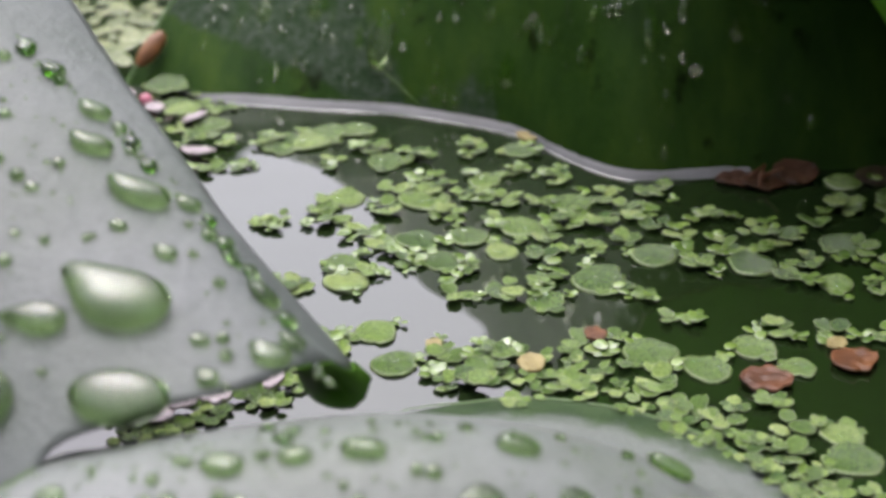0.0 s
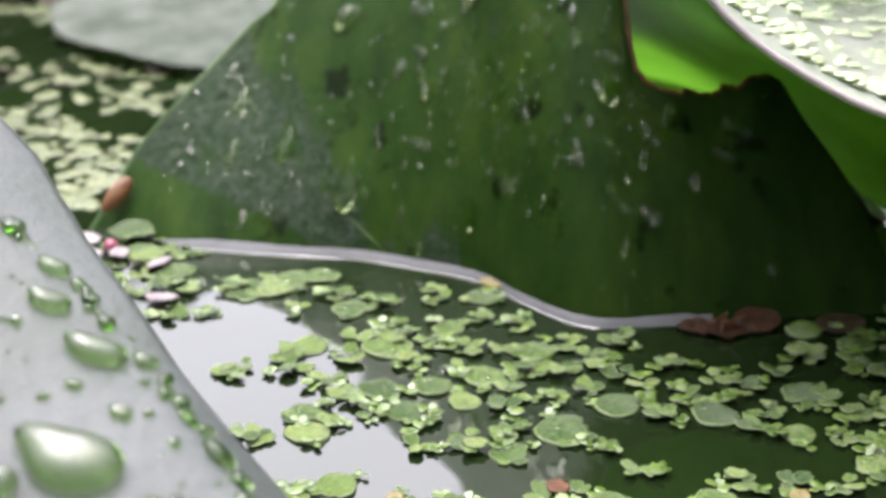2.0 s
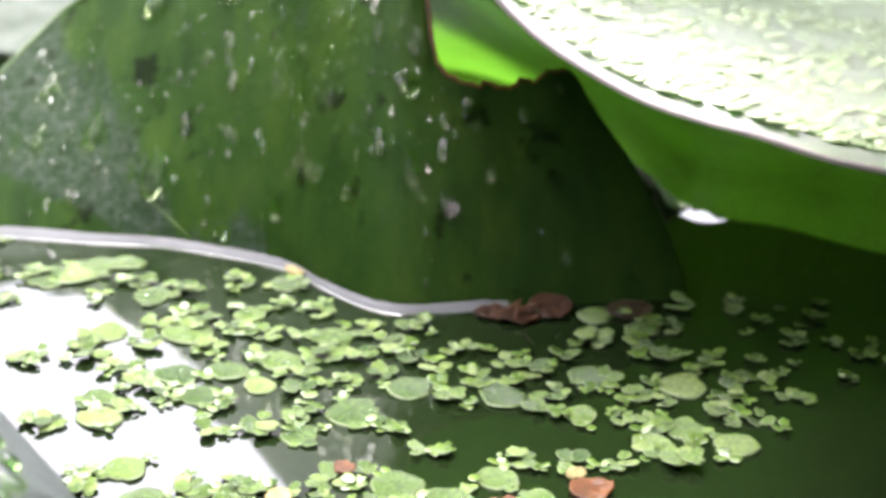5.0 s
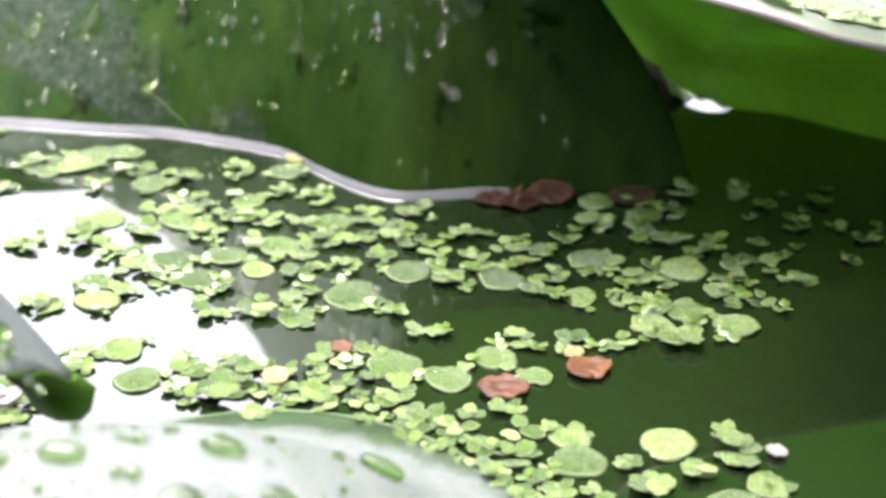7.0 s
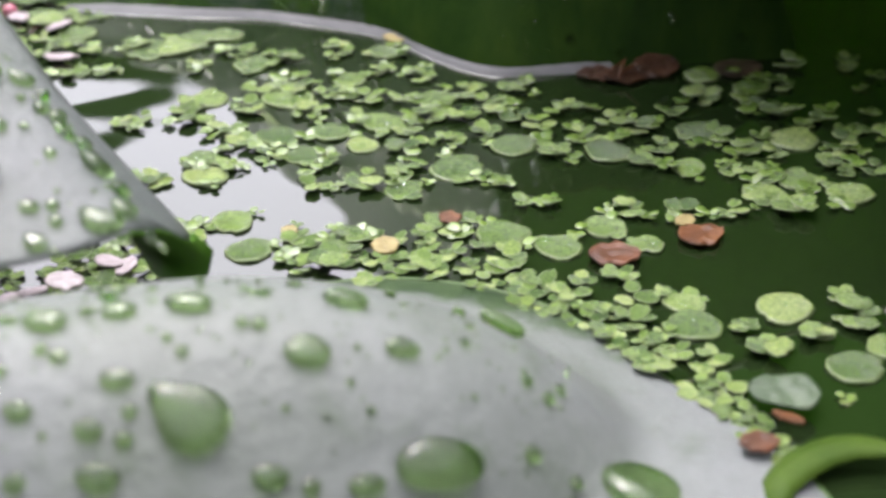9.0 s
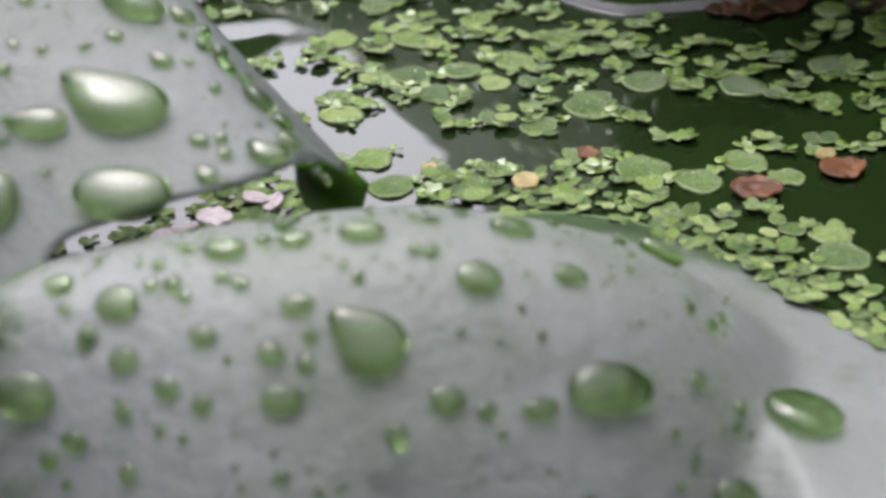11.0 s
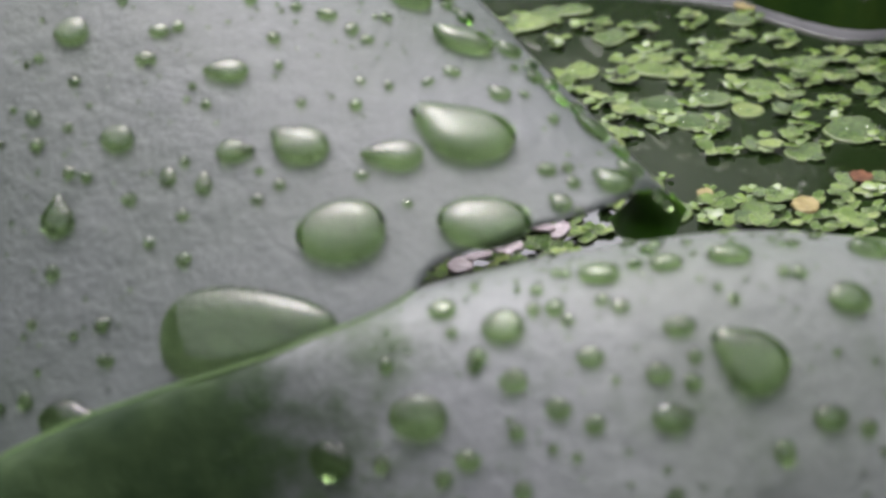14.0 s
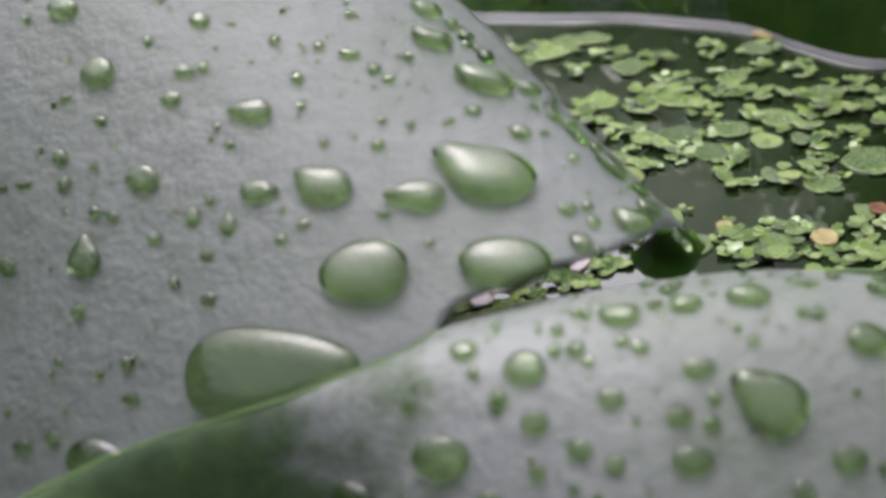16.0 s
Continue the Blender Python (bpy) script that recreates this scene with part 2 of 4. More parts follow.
FROND = frond_material("duckweed_green", (0.032, 0.072, 0.010), (0.112, 0.180, 0.036), (0.28, 0.325, 0.130), 7, 0.05, (0.14, 0.115, 0.04))
YOUNG_FROND = frond_material("young_duckweed_green", (0.042, 0.086, 0.013), (0.130, 0.200, 0.044), (0.30, 0.345, 0.15), 700, 0.0004)
FROND_EDGE = frond_material("duckweed_margin", (0.11, 0.16, 0.06), (0.22, 0.27, 0.14), (0.35, 0.36, 0.25), 11)
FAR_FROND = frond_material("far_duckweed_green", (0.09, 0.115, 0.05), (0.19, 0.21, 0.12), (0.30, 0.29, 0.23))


def water_material():
    m, n, l, p = base_material("pond_water")
    tc = n.new("ShaderNodeTexCoord")
    p.inputs["Base Color"].default_value = (0.0055, 0.0105, 0.0032, 1)
    p.inputs["Roughness"].default_value = 0.03
    p.inputs["IOR"].default_value = 1.52
    p.inputs["Specular IOR Level"].default_value = 1.0
    a = noise_node(n, l, tc.outputs["Object"], 22, 2)
    bump_from(n, l, a.outputs[0], 0.3, 0.0026, p)
    return m


def drop_material(name, tint, gloss, coat=0.3, ior=1.333):
    m, n, l, p = base_material(name)
    p.inputs["Base Color"].default_value = tint
    p.inputs["Roughness"].default_value = 0.0
    p.inputs["IOR"].default_value = ior
    p.inputs["Specular IOR Level"].default_value = gloss
    p.inputs["Transmission Weight"].default_value = 1.0
    p.inputs["Coat Weight"].default_value = coat
    p.inputs["Coat Roughness"].default_value = 0.0
    p.inputs["Coat IOR"].default_value = 1.45
    return m


def thin_drop_material(name, ior):
    """A film of water that shows the leaf beneath it and mirrors the sky."""
    m, n, l, p = base_material(name)
    clear, gloss, rim, mix = n.new("ShaderNodeBsdfTransparent"), n.new("ShaderNodeBsdfGlossy"), n.new("ShaderNodeFresnel"), n.new("ShaderNodeMixShader")
    clear.inputs["Color"].default_value = (0.86, 0.95, 0.80, 1)
    gloss.inputs["Roughness"].default_value = 0.03
    rim.inputs["IOR"].default_value = ior
    l.new(rim.outputs[0], mix.inputs[0])
    l.new(clear.outputs[0], mix.inputs[1])
    l.new(gloss.outputs[0], mix.inputs[2])
    l.new(mix.outputs[0], n["Material Output"].inputs["Surface"])
    return m


FAR_LEAF = leaf_material("dull_grey_leaf", (0.030, 0.042, 0.028), (0.105, 0.118, 0.100), 0.75, 0.12, (0.03, 0.08, 0.01), 0.1, 75, crease=0.5)
TIP_LEAF = leaf_material("shaded_leaf", (0.034, 0.085, 0.010), (0.050, 0.115, 0.016), 0.5, 0.04, (0.09, 0.19, 0.02), 0.4, 60)
VEIN = leaf_material("pale_vein", (0.05, 0.09, 0.02), (0.08, 0.13, 0.04), 0.5, 0.2, (0.04, 0.1, 0.01), 0.2, 60)
# matte grey in place of the sky mirrored in the raised water edge
SKY_GREY_FILM = leaf_material("sky_grey_film", (0.074, 0.077, 0.078), (0.100, 0.103, 0.105), 0.6, 0.1, None, 0, 120, fine=2500)
WATER = water_material()
DROP = drop_material("clear_water", (0.46, 0.68, 0.29, 1), 0.7, 0.08)
THIN_DROP = thin_drop_material("thin_clear_water", 1.4)
LEAF_DROP = drop_material("clear_water_on_dark_leaf", (0.92, 1.0, 0.66, 1), 0.8, 0.28)
FLAT_DROP = drop_material("clear_trickle_on_dark_leaf", (0.80, 1.0, 0.50, 1), 0.4, 0.0, 1.2)


# ---- makers ----
def part(name, bm, material, parent=None, label=""):
    """Links a bmesh, drawn in decimetres, as one mesh object."""
    me = bpy.data.meshes.new(name)
    bm.to_mesh(me)
    bm.free()
    me.transform(Matrix.Scale(DM, 4))
    for mat in material if isinstance(material, (list, tuple)) else (material,):
        me.materials.append(mat)
    me.polygons.foreach_set("use_smooth", [True] * len(me.polygons))
    ob = new(name, me)
    if parent is not None:
        ob.parent = parent
    return tagged(ob, label) if label else ob


def empty(name, place=(0, 0, 0)):
    ob = new(name)
    ob.empty_display_size = 0.005
    ob.location = [v * DM for v in place]
    return ob


def sheet(rows):
    """A bmesh of quads through rows of points of equal length."""
    bm = bmesh.new()
    vs = [[bm.verts.new(p) for p in row] for row in rows]
    for a, b in zip(vs, vs[1:]):
        for i in range(len(a) - 1):
            bm.faces.new((a[i], a[i + 1], b[i + 1], b[i]))
    return bm


def thicken(ob, metres, offset=-1.0):
    s = ob.modifiers.new("thickness", "SOLIDIFY")
    s.thickness, s.offset = metres, offset
    return ob


def tube(points, radius, sides=6, taper=1.0):
    bm = bmesh.new()
    rings = []
    for k, p in enumerate(points):
        p = Vector(p)
        a = Vector(points[max(k - 1, 0)])
        b = Vector(points[min(k + 1, len(points) - 1)])
        ahead = (b - a).normalized()
        side = ahead.cross(Vector((0, 0, 1)))
        side = side.normalized() if side.length > 1e-5 else Vector((1, 0, 0))
        up = side.cross(ahead)
        r = radius * (1 + (taper - 1) * k / (len(points) - 1))
        rings.append([bm.verts.new(p + r * (math.cos(t) * side + math.sin(t) * up)) for t in [2 * math.pi * i / sides for i in range(sides)]])
    for a, b in zip(rings, rings[1:]):
        for i in range(sides):
            bm.faces.new((a[i], a[(i + 1) % sides], b[(i + 1) % sides], b[i]))
    bm.faces.new(rings[0][::-1])
    bm.faces.new(rings[-1])
    return bm


def curve_through(xs, ys):
    """A smooth function through a few points (Catmull-Rom on a rising axis)."""
    def f(x):
        x = min(max(x, xs[0]), xs[-1])
        i = max(0, min(len(xs) - 2, int(np.searchsorted(xs, x)) - 1))
        h = xs[i + 1] - xs[i]
        t = (x - xs[i]) / h
        def slope(k):
            a, b = max(k - 1, 0), min(k + 1, len(xs) - 1)
            return (ys[b] - ys[a]) / (xs[b] - xs[a])
        m0, m1 = slope(i) * h, slope(i + 1) * h
        return (2 * t**3 - 3 * t**2 + 1) * ys[i] + (t**3 - 2 * t**2 + t) * m0 + (3 * t**2 - 2 * t**3) * ys[i + 1] + (t**3 - t**2) * m1
    return f


def wob(x, y, s, seed=0.0):
    return noise.noise(Vector((x * s, y * s, seed)))


# ---- the leaves' forms, in decimetres ----
def ease(u):
    u = min(1.0, max(0.0, u))
    return u * u * (3 - 2 * u)


FA = [0, 20, 40, 55, 70, 85, 100, 112, 124, 134, 146, 153, 160, 166, 172, 185, 210, 240, 270, 300, 335]
FR = [0.64, 0.66, 0.645, 0.68, 0.675, 0.626, 0.565, 0.51, 0.45, 0.40, 0.36, 0.36, 0.415, 0.51, 0.74, 0.82, 0.66, 0.45, 0.4, 0.5, 0.62]
front_out = curve_through([a - 360.0 for a in FA[-3:]] + [float(a) for a in FA] + [a + 360.0 for a in FA[:3]], FR[-3:] + FR + FR[:3])


def front_z(x, y):
    z = front_hump(x, y)
    a = math.degrees(math.atan2(y - 0.86, x + 0.08)) % 360
    turn = a if a < 200 else a - 360
    if -60 < turn < 118:
        near = ease((turn + 60) / 45)
        flat = 0.001 + 0.22 * (front_out(a) - math.hypot(x + 0.08, y - 0.86)) - 0.0016 * max(0.0, turn - 95) - 0.3 * (1 - near) ** 2 - 2.5 * max(0.0, 0.42 - math.hypot(x + 0.08, y - 0.86)) ** 1.2
        d = z - flat
        k = 0.0004 + 0.03 * ease((20 - turn) / 40)
        z = 0.5 * (z + flat + math.sqrt(d * d + k)) - 0.5 * k / math.sqrt(d * d + k)
    return z


def front_hump(x, y):
    yc, b = 1.069 + 0.139 * x, x + 0.12
    d = y - yc
    crest = 0.256 - (0.775 if b > 0 else 0.3) * b * b - 0.9 * max(0.0, x - 0.16) ** 2
    if d > 0:
        z = crest - 0.84 * (math.hypot(d, 0.089) - 0.089)
    else:
        t = min(1.0, -d / 0.15)
        steep = ease((-x - 0.38) / 0.19)
        z = crest - (1 + ease((-x - 0.16) / 0.28) - 0.75 * ease((x - 0.25) / 0.16)) * 1.6 * (math.hypot(d, 0.19) - 0.19) - steep * 0.26 * t * t * (3 - 2 * t)
    return z + 0.003 * wob(x, y, 9)


LA = [0, 14, 28, 40, 52, 65, 80, 100, 130, 160, 190, 215, 240, 262, 280, 298, 312, 322, 330, 338, 345, 351]
LR = [0.55, 0.50, 0.47, 0.47, 0.50, 0.56, 0.62, 0.7, 0.85, 0.95, 0.9, 0.75, 0.6, 0.5, 0.44, 0.40, 0.40, 0.418, 0.448, 0.507, 0.577, 0.625]
left_out = curve_through([float(a) for a in LA], LR)
# where the blade goes on, bent down: beneath the arched leaf, and at its far corner
LEFT_TUCK = {298: 0.03, 312: 0.05, 322: 0.035}
LEFT_A = [0, 3, 7, 14] + LA[2:] + [355]
LEFT_R = [0.648, 0.60, 0.548, 0.505] + [r + LEFT_TUCK.get(a, 0.0) for a, r in zip(LA[2:], LR[2:])] + [0.637]


def left_z(x, y):
    turn = math.degrees(math.atan2(y - 1.30, x + 0.75)) % 360
    reach, z = math.hypot(x + 0.75, y - 1.30), left_plane(x, y)
    if 285 < turn < 335:
        z -= 26 * (1 - ease((turn - 318) / 9)) * max(0.0, reach - left_out(turn) + 0.008) ** 2
    elif turn < 40 or turn > 346:
        base = (left_out(turn) if turn < 40 else 0.625 - 0.075 * ease((turn - 351) / 9)) - 0.02 * (1 - ease((turn - 8) / 20) if turn < 40 else ease((turn - 346) / 6))
        over = max(0.0, reach - base)
        z -= 0.65 * (math.hypot(over, 0.01) - 0.01)
    return z


def left_plane(x, y):
    x0 = max(x, -0.95)
    z = -0.905 + 0.879 * x0 + 1.773 * y - 0.434 * x0 * x0 - 1.11 * x0 * y - 0.702 * y * y
    return z - 0.008 + 0.003 * wob(x, y, 8, 3.0)


shore = curve_through([-1.0, -0.62, -0.45, -0.28, -0.12, 0.01, 0.13, 0.19, 0.264, 0.33, 0.5, 0.67, 0.9],
                      [2.70, 2.6, 2.52, 2.48, 2.45, 2.4, 2.33, 2.25, 2.17, 2.145, 2.16, 2.17, 2.2])


back_lean = curve_through([-0.75, -0.55, -0.35, -0.26, -0.17, 0.0, 0.25, 0.9], [1.78, 1.76, 1.64, 1.34, 1.06, 0.80, 0.68, 0.68])


def back_y(x, z):
    return shore(x) + (back_lean(x) + 0.025 * wob(x, 1.0, 14, 2.0)) * (z * (0.6 + 0.8 * z) if z < 0.6 else 0.648 + 1.56 * (z - 0.6)) + 0.006 * wob(x, z, 7, 5.0)


def normal_of(f, x, y):
    e = 0.004
    return Vector((-(f(x + e, y) - f(x - e, y)) / (2 * e), -(f(x, y + e) - f(x, y - e)) / (2 * e), 1)).normalized()


def polar_leaf(f, cx, cy, angles, radii, turns=120, rings=34, floor=-0.06):
    """A blade over the plan inside a smooth closed outline."""
    xs = [a - 360 for a in angles[-3:]] + angles + [a + 360 for a in angles[:3]]
    rs = radii[-3:] + radii + radii[:3]
    out = curve_through(xs, rs)
    rows = []
    for k in range(turns + 1):
        a = 360 * (k % turns) / turns
        r = out(a) * (1 + 0.008 * wob(math.cos(radians(a)), math.sin(radians(a)), 9, 7.0))
        row = []
        for j in range(rings + 1):
            d = r * (0.02 + 0.98 * j / rings)
            x, y = cx + d * math.cos(radians(a)), cy + d * math.sin(radians(a))
            row.append((x, y, max(floor, f(x, y))))
        rows.append(row)
    bm = sheet(rows)
    bmesh.ops.remove_doubles(bm, verts=bm.verts[:], dist=1e-5)
    edge = [e for e in bm.edges if e.is_boundary and (e.verts[0].co.xy - Vector((cx, cy))).length < 0.1]
    if edge:
        bmesh.ops.holes_fill(bm, edges=edge, sides=0)
    bmesh.ops.recalc_face_normals(bm, faces=bm.faces[:])
    if sum(fc.normal.z for fc in bm.faces) < 0:
        bmesh.ops.reverse_faces(bm, faces=bm.faces[:])
    rim = [r[-1] for r in rows]
    return bm, rim


# ---- setting ----
bm = sheet([[(x, y, 0) for x in (-400, -40, -8, -2, 2, 8, 40, 400)] for y in (-400, -40, -8, -1, 2, 6, 12, 40, 400)])
tagged(part("water", bm, WATER), "dark still pond water with soft reflections", "water", kind="structure")

# water drawn up along the foot of the dark leaf, its sky reflection painted as grey
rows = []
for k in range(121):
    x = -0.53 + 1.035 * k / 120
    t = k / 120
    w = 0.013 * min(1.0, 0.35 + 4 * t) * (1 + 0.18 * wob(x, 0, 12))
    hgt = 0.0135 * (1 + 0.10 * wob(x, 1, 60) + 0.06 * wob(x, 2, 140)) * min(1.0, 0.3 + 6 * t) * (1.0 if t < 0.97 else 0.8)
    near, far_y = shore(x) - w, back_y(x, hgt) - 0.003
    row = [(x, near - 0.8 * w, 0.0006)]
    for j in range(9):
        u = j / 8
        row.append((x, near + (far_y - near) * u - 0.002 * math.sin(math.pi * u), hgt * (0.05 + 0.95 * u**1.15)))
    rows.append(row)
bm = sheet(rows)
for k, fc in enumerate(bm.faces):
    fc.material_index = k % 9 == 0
tagged(part("water_edge", bm, (SKY_GREY_FILM, WATER)), "water edge along the leaf's foot, sky reflection painted silvery grey", "water", kind="structure")


# unseen dark bank of leaves added round the pond to bound the reflected sky, low ahead and tall behind
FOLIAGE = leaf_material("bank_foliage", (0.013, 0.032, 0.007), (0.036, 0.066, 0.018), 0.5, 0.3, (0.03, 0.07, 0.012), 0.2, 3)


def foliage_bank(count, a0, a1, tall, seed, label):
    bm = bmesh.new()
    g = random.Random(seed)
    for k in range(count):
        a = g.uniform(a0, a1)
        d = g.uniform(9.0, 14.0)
        # lower where water should mirror sky, taller at the sides to block light
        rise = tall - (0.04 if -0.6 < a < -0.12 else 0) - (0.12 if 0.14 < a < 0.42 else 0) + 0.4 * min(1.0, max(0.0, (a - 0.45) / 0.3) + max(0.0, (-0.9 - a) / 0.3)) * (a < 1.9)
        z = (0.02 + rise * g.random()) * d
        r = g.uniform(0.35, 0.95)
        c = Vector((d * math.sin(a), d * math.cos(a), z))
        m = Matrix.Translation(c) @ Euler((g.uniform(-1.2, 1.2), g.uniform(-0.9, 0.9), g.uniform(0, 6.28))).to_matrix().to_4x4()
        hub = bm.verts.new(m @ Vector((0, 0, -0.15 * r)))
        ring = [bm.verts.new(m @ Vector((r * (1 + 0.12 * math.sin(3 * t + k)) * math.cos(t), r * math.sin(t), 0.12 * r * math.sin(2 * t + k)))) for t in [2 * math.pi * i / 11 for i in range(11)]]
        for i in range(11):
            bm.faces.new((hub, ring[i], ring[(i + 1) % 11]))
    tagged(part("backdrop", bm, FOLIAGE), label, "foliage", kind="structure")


foliage_bank(3000, -1.9, 1.9, 0.30, 21, "unseen dark leaf bank added beyond the pond to shape reflections")
foliage_bank(2600, 1.9, 4.38, 0.6, 22, "unseen tall dark leaves added behind the pond's near side")


# ---- leaves ----
# front hump
fl = empty("lotus_leaf", (-0.1, 1.0, 0.0))
tagged(fl, "arched grey-green waxy lotus leaf covered with beads of water", "leaf")
bm, rim = polar_leaf(front_z, -0.08, 0.86, [float(a) for a in FA], FR, 200, 60)
# holds the wet margin and the painted shade of the left flank
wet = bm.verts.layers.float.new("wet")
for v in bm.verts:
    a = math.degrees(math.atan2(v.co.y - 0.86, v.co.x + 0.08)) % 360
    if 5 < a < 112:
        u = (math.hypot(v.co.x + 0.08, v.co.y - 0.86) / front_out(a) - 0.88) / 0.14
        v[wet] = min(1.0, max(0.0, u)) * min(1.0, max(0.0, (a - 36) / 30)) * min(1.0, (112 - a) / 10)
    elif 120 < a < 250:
        # no wetness here: the steep left flank's own shade, painted dark green
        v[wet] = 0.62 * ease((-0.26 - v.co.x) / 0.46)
blade = part("blade", bm, WAXY_WET_SHADED, fl)
thicken(blade, 0.0003)
part("rim", tube([(x, y, z - 0.001) for x, y, z in rim], 0.003), RIM_GREEN, fl, "thin yellow-green edge of the blade")

# left sheet
ll = empty("lotus_leaf", (-0.7, 1.3, 0.2))
tagged(ll, "broad tilted grey waxy lotus leaf with large water beads", "leaf")
bm, rim = polar_leaf(left_z, -0.75, 1.30, [float(a) for a in LEFT_A], LEFT_R, 240, 40)
left_rim = rim
blade = part("blade", bm, WAXY_GREY, ll)
thicken(blade, 0.0003)

for o in (fl, ll):
    for c in o.children:
        c.matrix_parent_inverse = Matrix.Translation(-Vector(o.location))


# dark leaf rising from the water
def back_top(x):
    if x < 0.374:
        left = curve_through([-0.75, -0.64, -0.571, -0.513, -0.44, -0.354, -0.268, -0.1, 0.1, 0.4], [-0.12, 0.0, 0.108, 0.171, 0.238, 0.313, 0.397, 0.84, 1.22, 1.3])
        return left(x)
    torn = curve_through([0.374, 0.385, 0.41, 0.472, 0.553, 0.63, 0.682, 0.736, 0.779, 0.809, 0.834, 0.85], [0.52, 0.40, 0.362, 0.342, 0.347, 0.362, 0.29, 0.22, 0.15, 0.08, 0.0, -0.12])
    return torn(x) + ((0.012 * wob(x, 0, 45) + 0.009 * wob(x, 3, 130)) if x < 0.63 else 0)


cols = [-0.75 + 0.012 * k for k in range(94)] + [0.3735] + [0.376 + 0.0075 * k for k in range(65)]
rows = []
for x in cols:
    top = back_top(x)
    low = min(top, 0.33)
    zs = [-0.14 + (low + 0.14) * j / 26 for j in range(27)] + [low + (top - low) * j / 14 for j in range(1, 15)]
    rows.append([(x, back_y(x, z), z) for z in zs])
bl = empty("lotus_leaf", (0.1, 2.4, 0.0))
tagged(bl, "dark green wet lotus leaf rising from water, torn on top", "leaf")
bm = sheet(rows)
bmesh.ops.recalc_face_normals(bm, faces=bm.faces[:])
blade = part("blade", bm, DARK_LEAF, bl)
thicken(blade, 0.0005, 0.0)
part("rim", tube([(x, back_y(x, back_top(x)), back_top(x)) for x in cols if x < 0.2], 0.006), RIM_GREEN, bl, "thin light green edge of the blade")
part("torn_edge", tube([(x, back_y(x, back_top(x)) - 0.002, back_top(x) - 0.002) for x in cols if 0.372 < x < 0.63], 0.0045), BROWN, bl, "dried brown edge of the torn gap")
part("vein", tube([(x, back_y(x, z) - 0.001, z) for x, z in [(-0.34 + 0.0285 * k, 0.22 - 0.0205 * k) for k in range(11)]], 0.0022, 5), VEIN, bl)

# cupped leaf beyond, its pale inside and its green wall
cup_rim_z = curve_through([0.30, 0.387, 0.47, 0.557, 0.643, 0.73, 0.82, 0.97, 1.3, 1.8, 2.4], [0.80, 0.645, 0.558, 0.50, 0.455, 0.425, 0.40, 0.352, 0.29, 0.25, 0.3])
rl = empty("lotus_leaf", (1.0, 2.3, 0.0))
tagged(rl, "cupped lotus leaf with bright green wall and pale wet inside", "leaf")
wall_foot_x = curve_through([0.30, 0.45, 0.60, 0.75, 0.82, 0.90, 1.08, 1.30, 1.80, 2.40], [0.45, 0.70, 0.86, 0.915, 0.935, 0.965, 1.10, 1.30, 1.80, 2.40])
wall_foot_y = curve_through([0.30, 0.45, 0.60, 0.75, 0.82, 0.90, 1.08, 1.30, 1.80, 2.40], [3.75, 3.60, 3.25, 2.98, 2.82, 2.68, 2.545, 2.37, 2.22, 2.2])
inner, outer, rimline = [], [], []
for k in range(61):
    x = 0.30 + 2.1 * k / 60
    z0 = cup_rim_z(x)
    y0 = 1.9 + 0.10 * (x - 0.6) ** 2
    rimline.append((x, y0, z0))
    lift = 0.03 * ease((x - 0.30) / 0.25) * (1 - ease((x - 0.92) / 0.2))
    foot_x, foot_y = wall_foot_x(x) - 0.8 * lift, wall_foot_y(x) - 2.6 * lift
    outer.append([(x + (foot_x - x) * u**1.2, y0 + (foot_y - y0) * u, z0 - 0.004 - (z0 + 0.016 - lift) * u**(1.25 + 1.2 * min(1.0, max(0.0, (x - 0.85) / 0.35))) + 0.007 * wob(x, u, 5) * min(1.0, 8 * u)) for u in [j / 24 for j in range(25)]])
    inner.append([(x + 0.11 * u, y0 + 1.1 * u, z0 + 0.012 * min(1, 12 * u) + 0.06 * u + 0.012 * wob(x, u * 3, 5)) for u in [(j / 24) ** 1.5 for j in range(25)]])
bm = sheet(outer)
bmesh.ops.recalc_face_normals(bm, faces=bm.faces[:])
part("wall", bm, UNDER_LEAF, rl, "bright green backlit underside")
bm = sheet(inner)
bmesh.ops.recalc_face_normals(bm, faces=bm.faces[:])
part("inside", bm, SKY_PALE_LEAF, rl, "wet upper side, the mirrored sky painted pale into its colour")
part("rim", tube(rimline, 0.0055, 8), RIM, rl, "pinkish pale rim")

# tall leaf behind the cup, whose glow lies on the water
gl = empty("lotus_leaf", (1.1, 3.2, 0.0))
tagged(gl, "tall bright green lotus leaf lit from behind", "leaf")
rows = [[(x + 0.15 * z, 3.15 + 0.2 * (x - 1.0) ** 2 - 0.45 * max(0.0, z - 0.8), z * (1 - 0.25 * (x - 1.1) ** 2)) for z in [0.62 + 1.6 * j / 14 for j in range(15)]] for x in [0.0 + 2.1 * k / 24 for k in range(25)]]
part("blade", sheet(rows), BACKLIT, gl)
part("stalk", tube([(1.9, 3.5, -0.1), (1.85, 3.4, 0.3), (1.75, 3.28, 0.8)], 0.03, 8), UNDER_LEAF, gl)

# unseen broad leaf added high over the water on the near side of the cup, to shade the plants
shade_leaf = empty("lotus_leaf", (1.75, 1.35, 0.0))
tagged(shade_leaf, "unseen broad green leaf added high above the water for shade", "leaf")
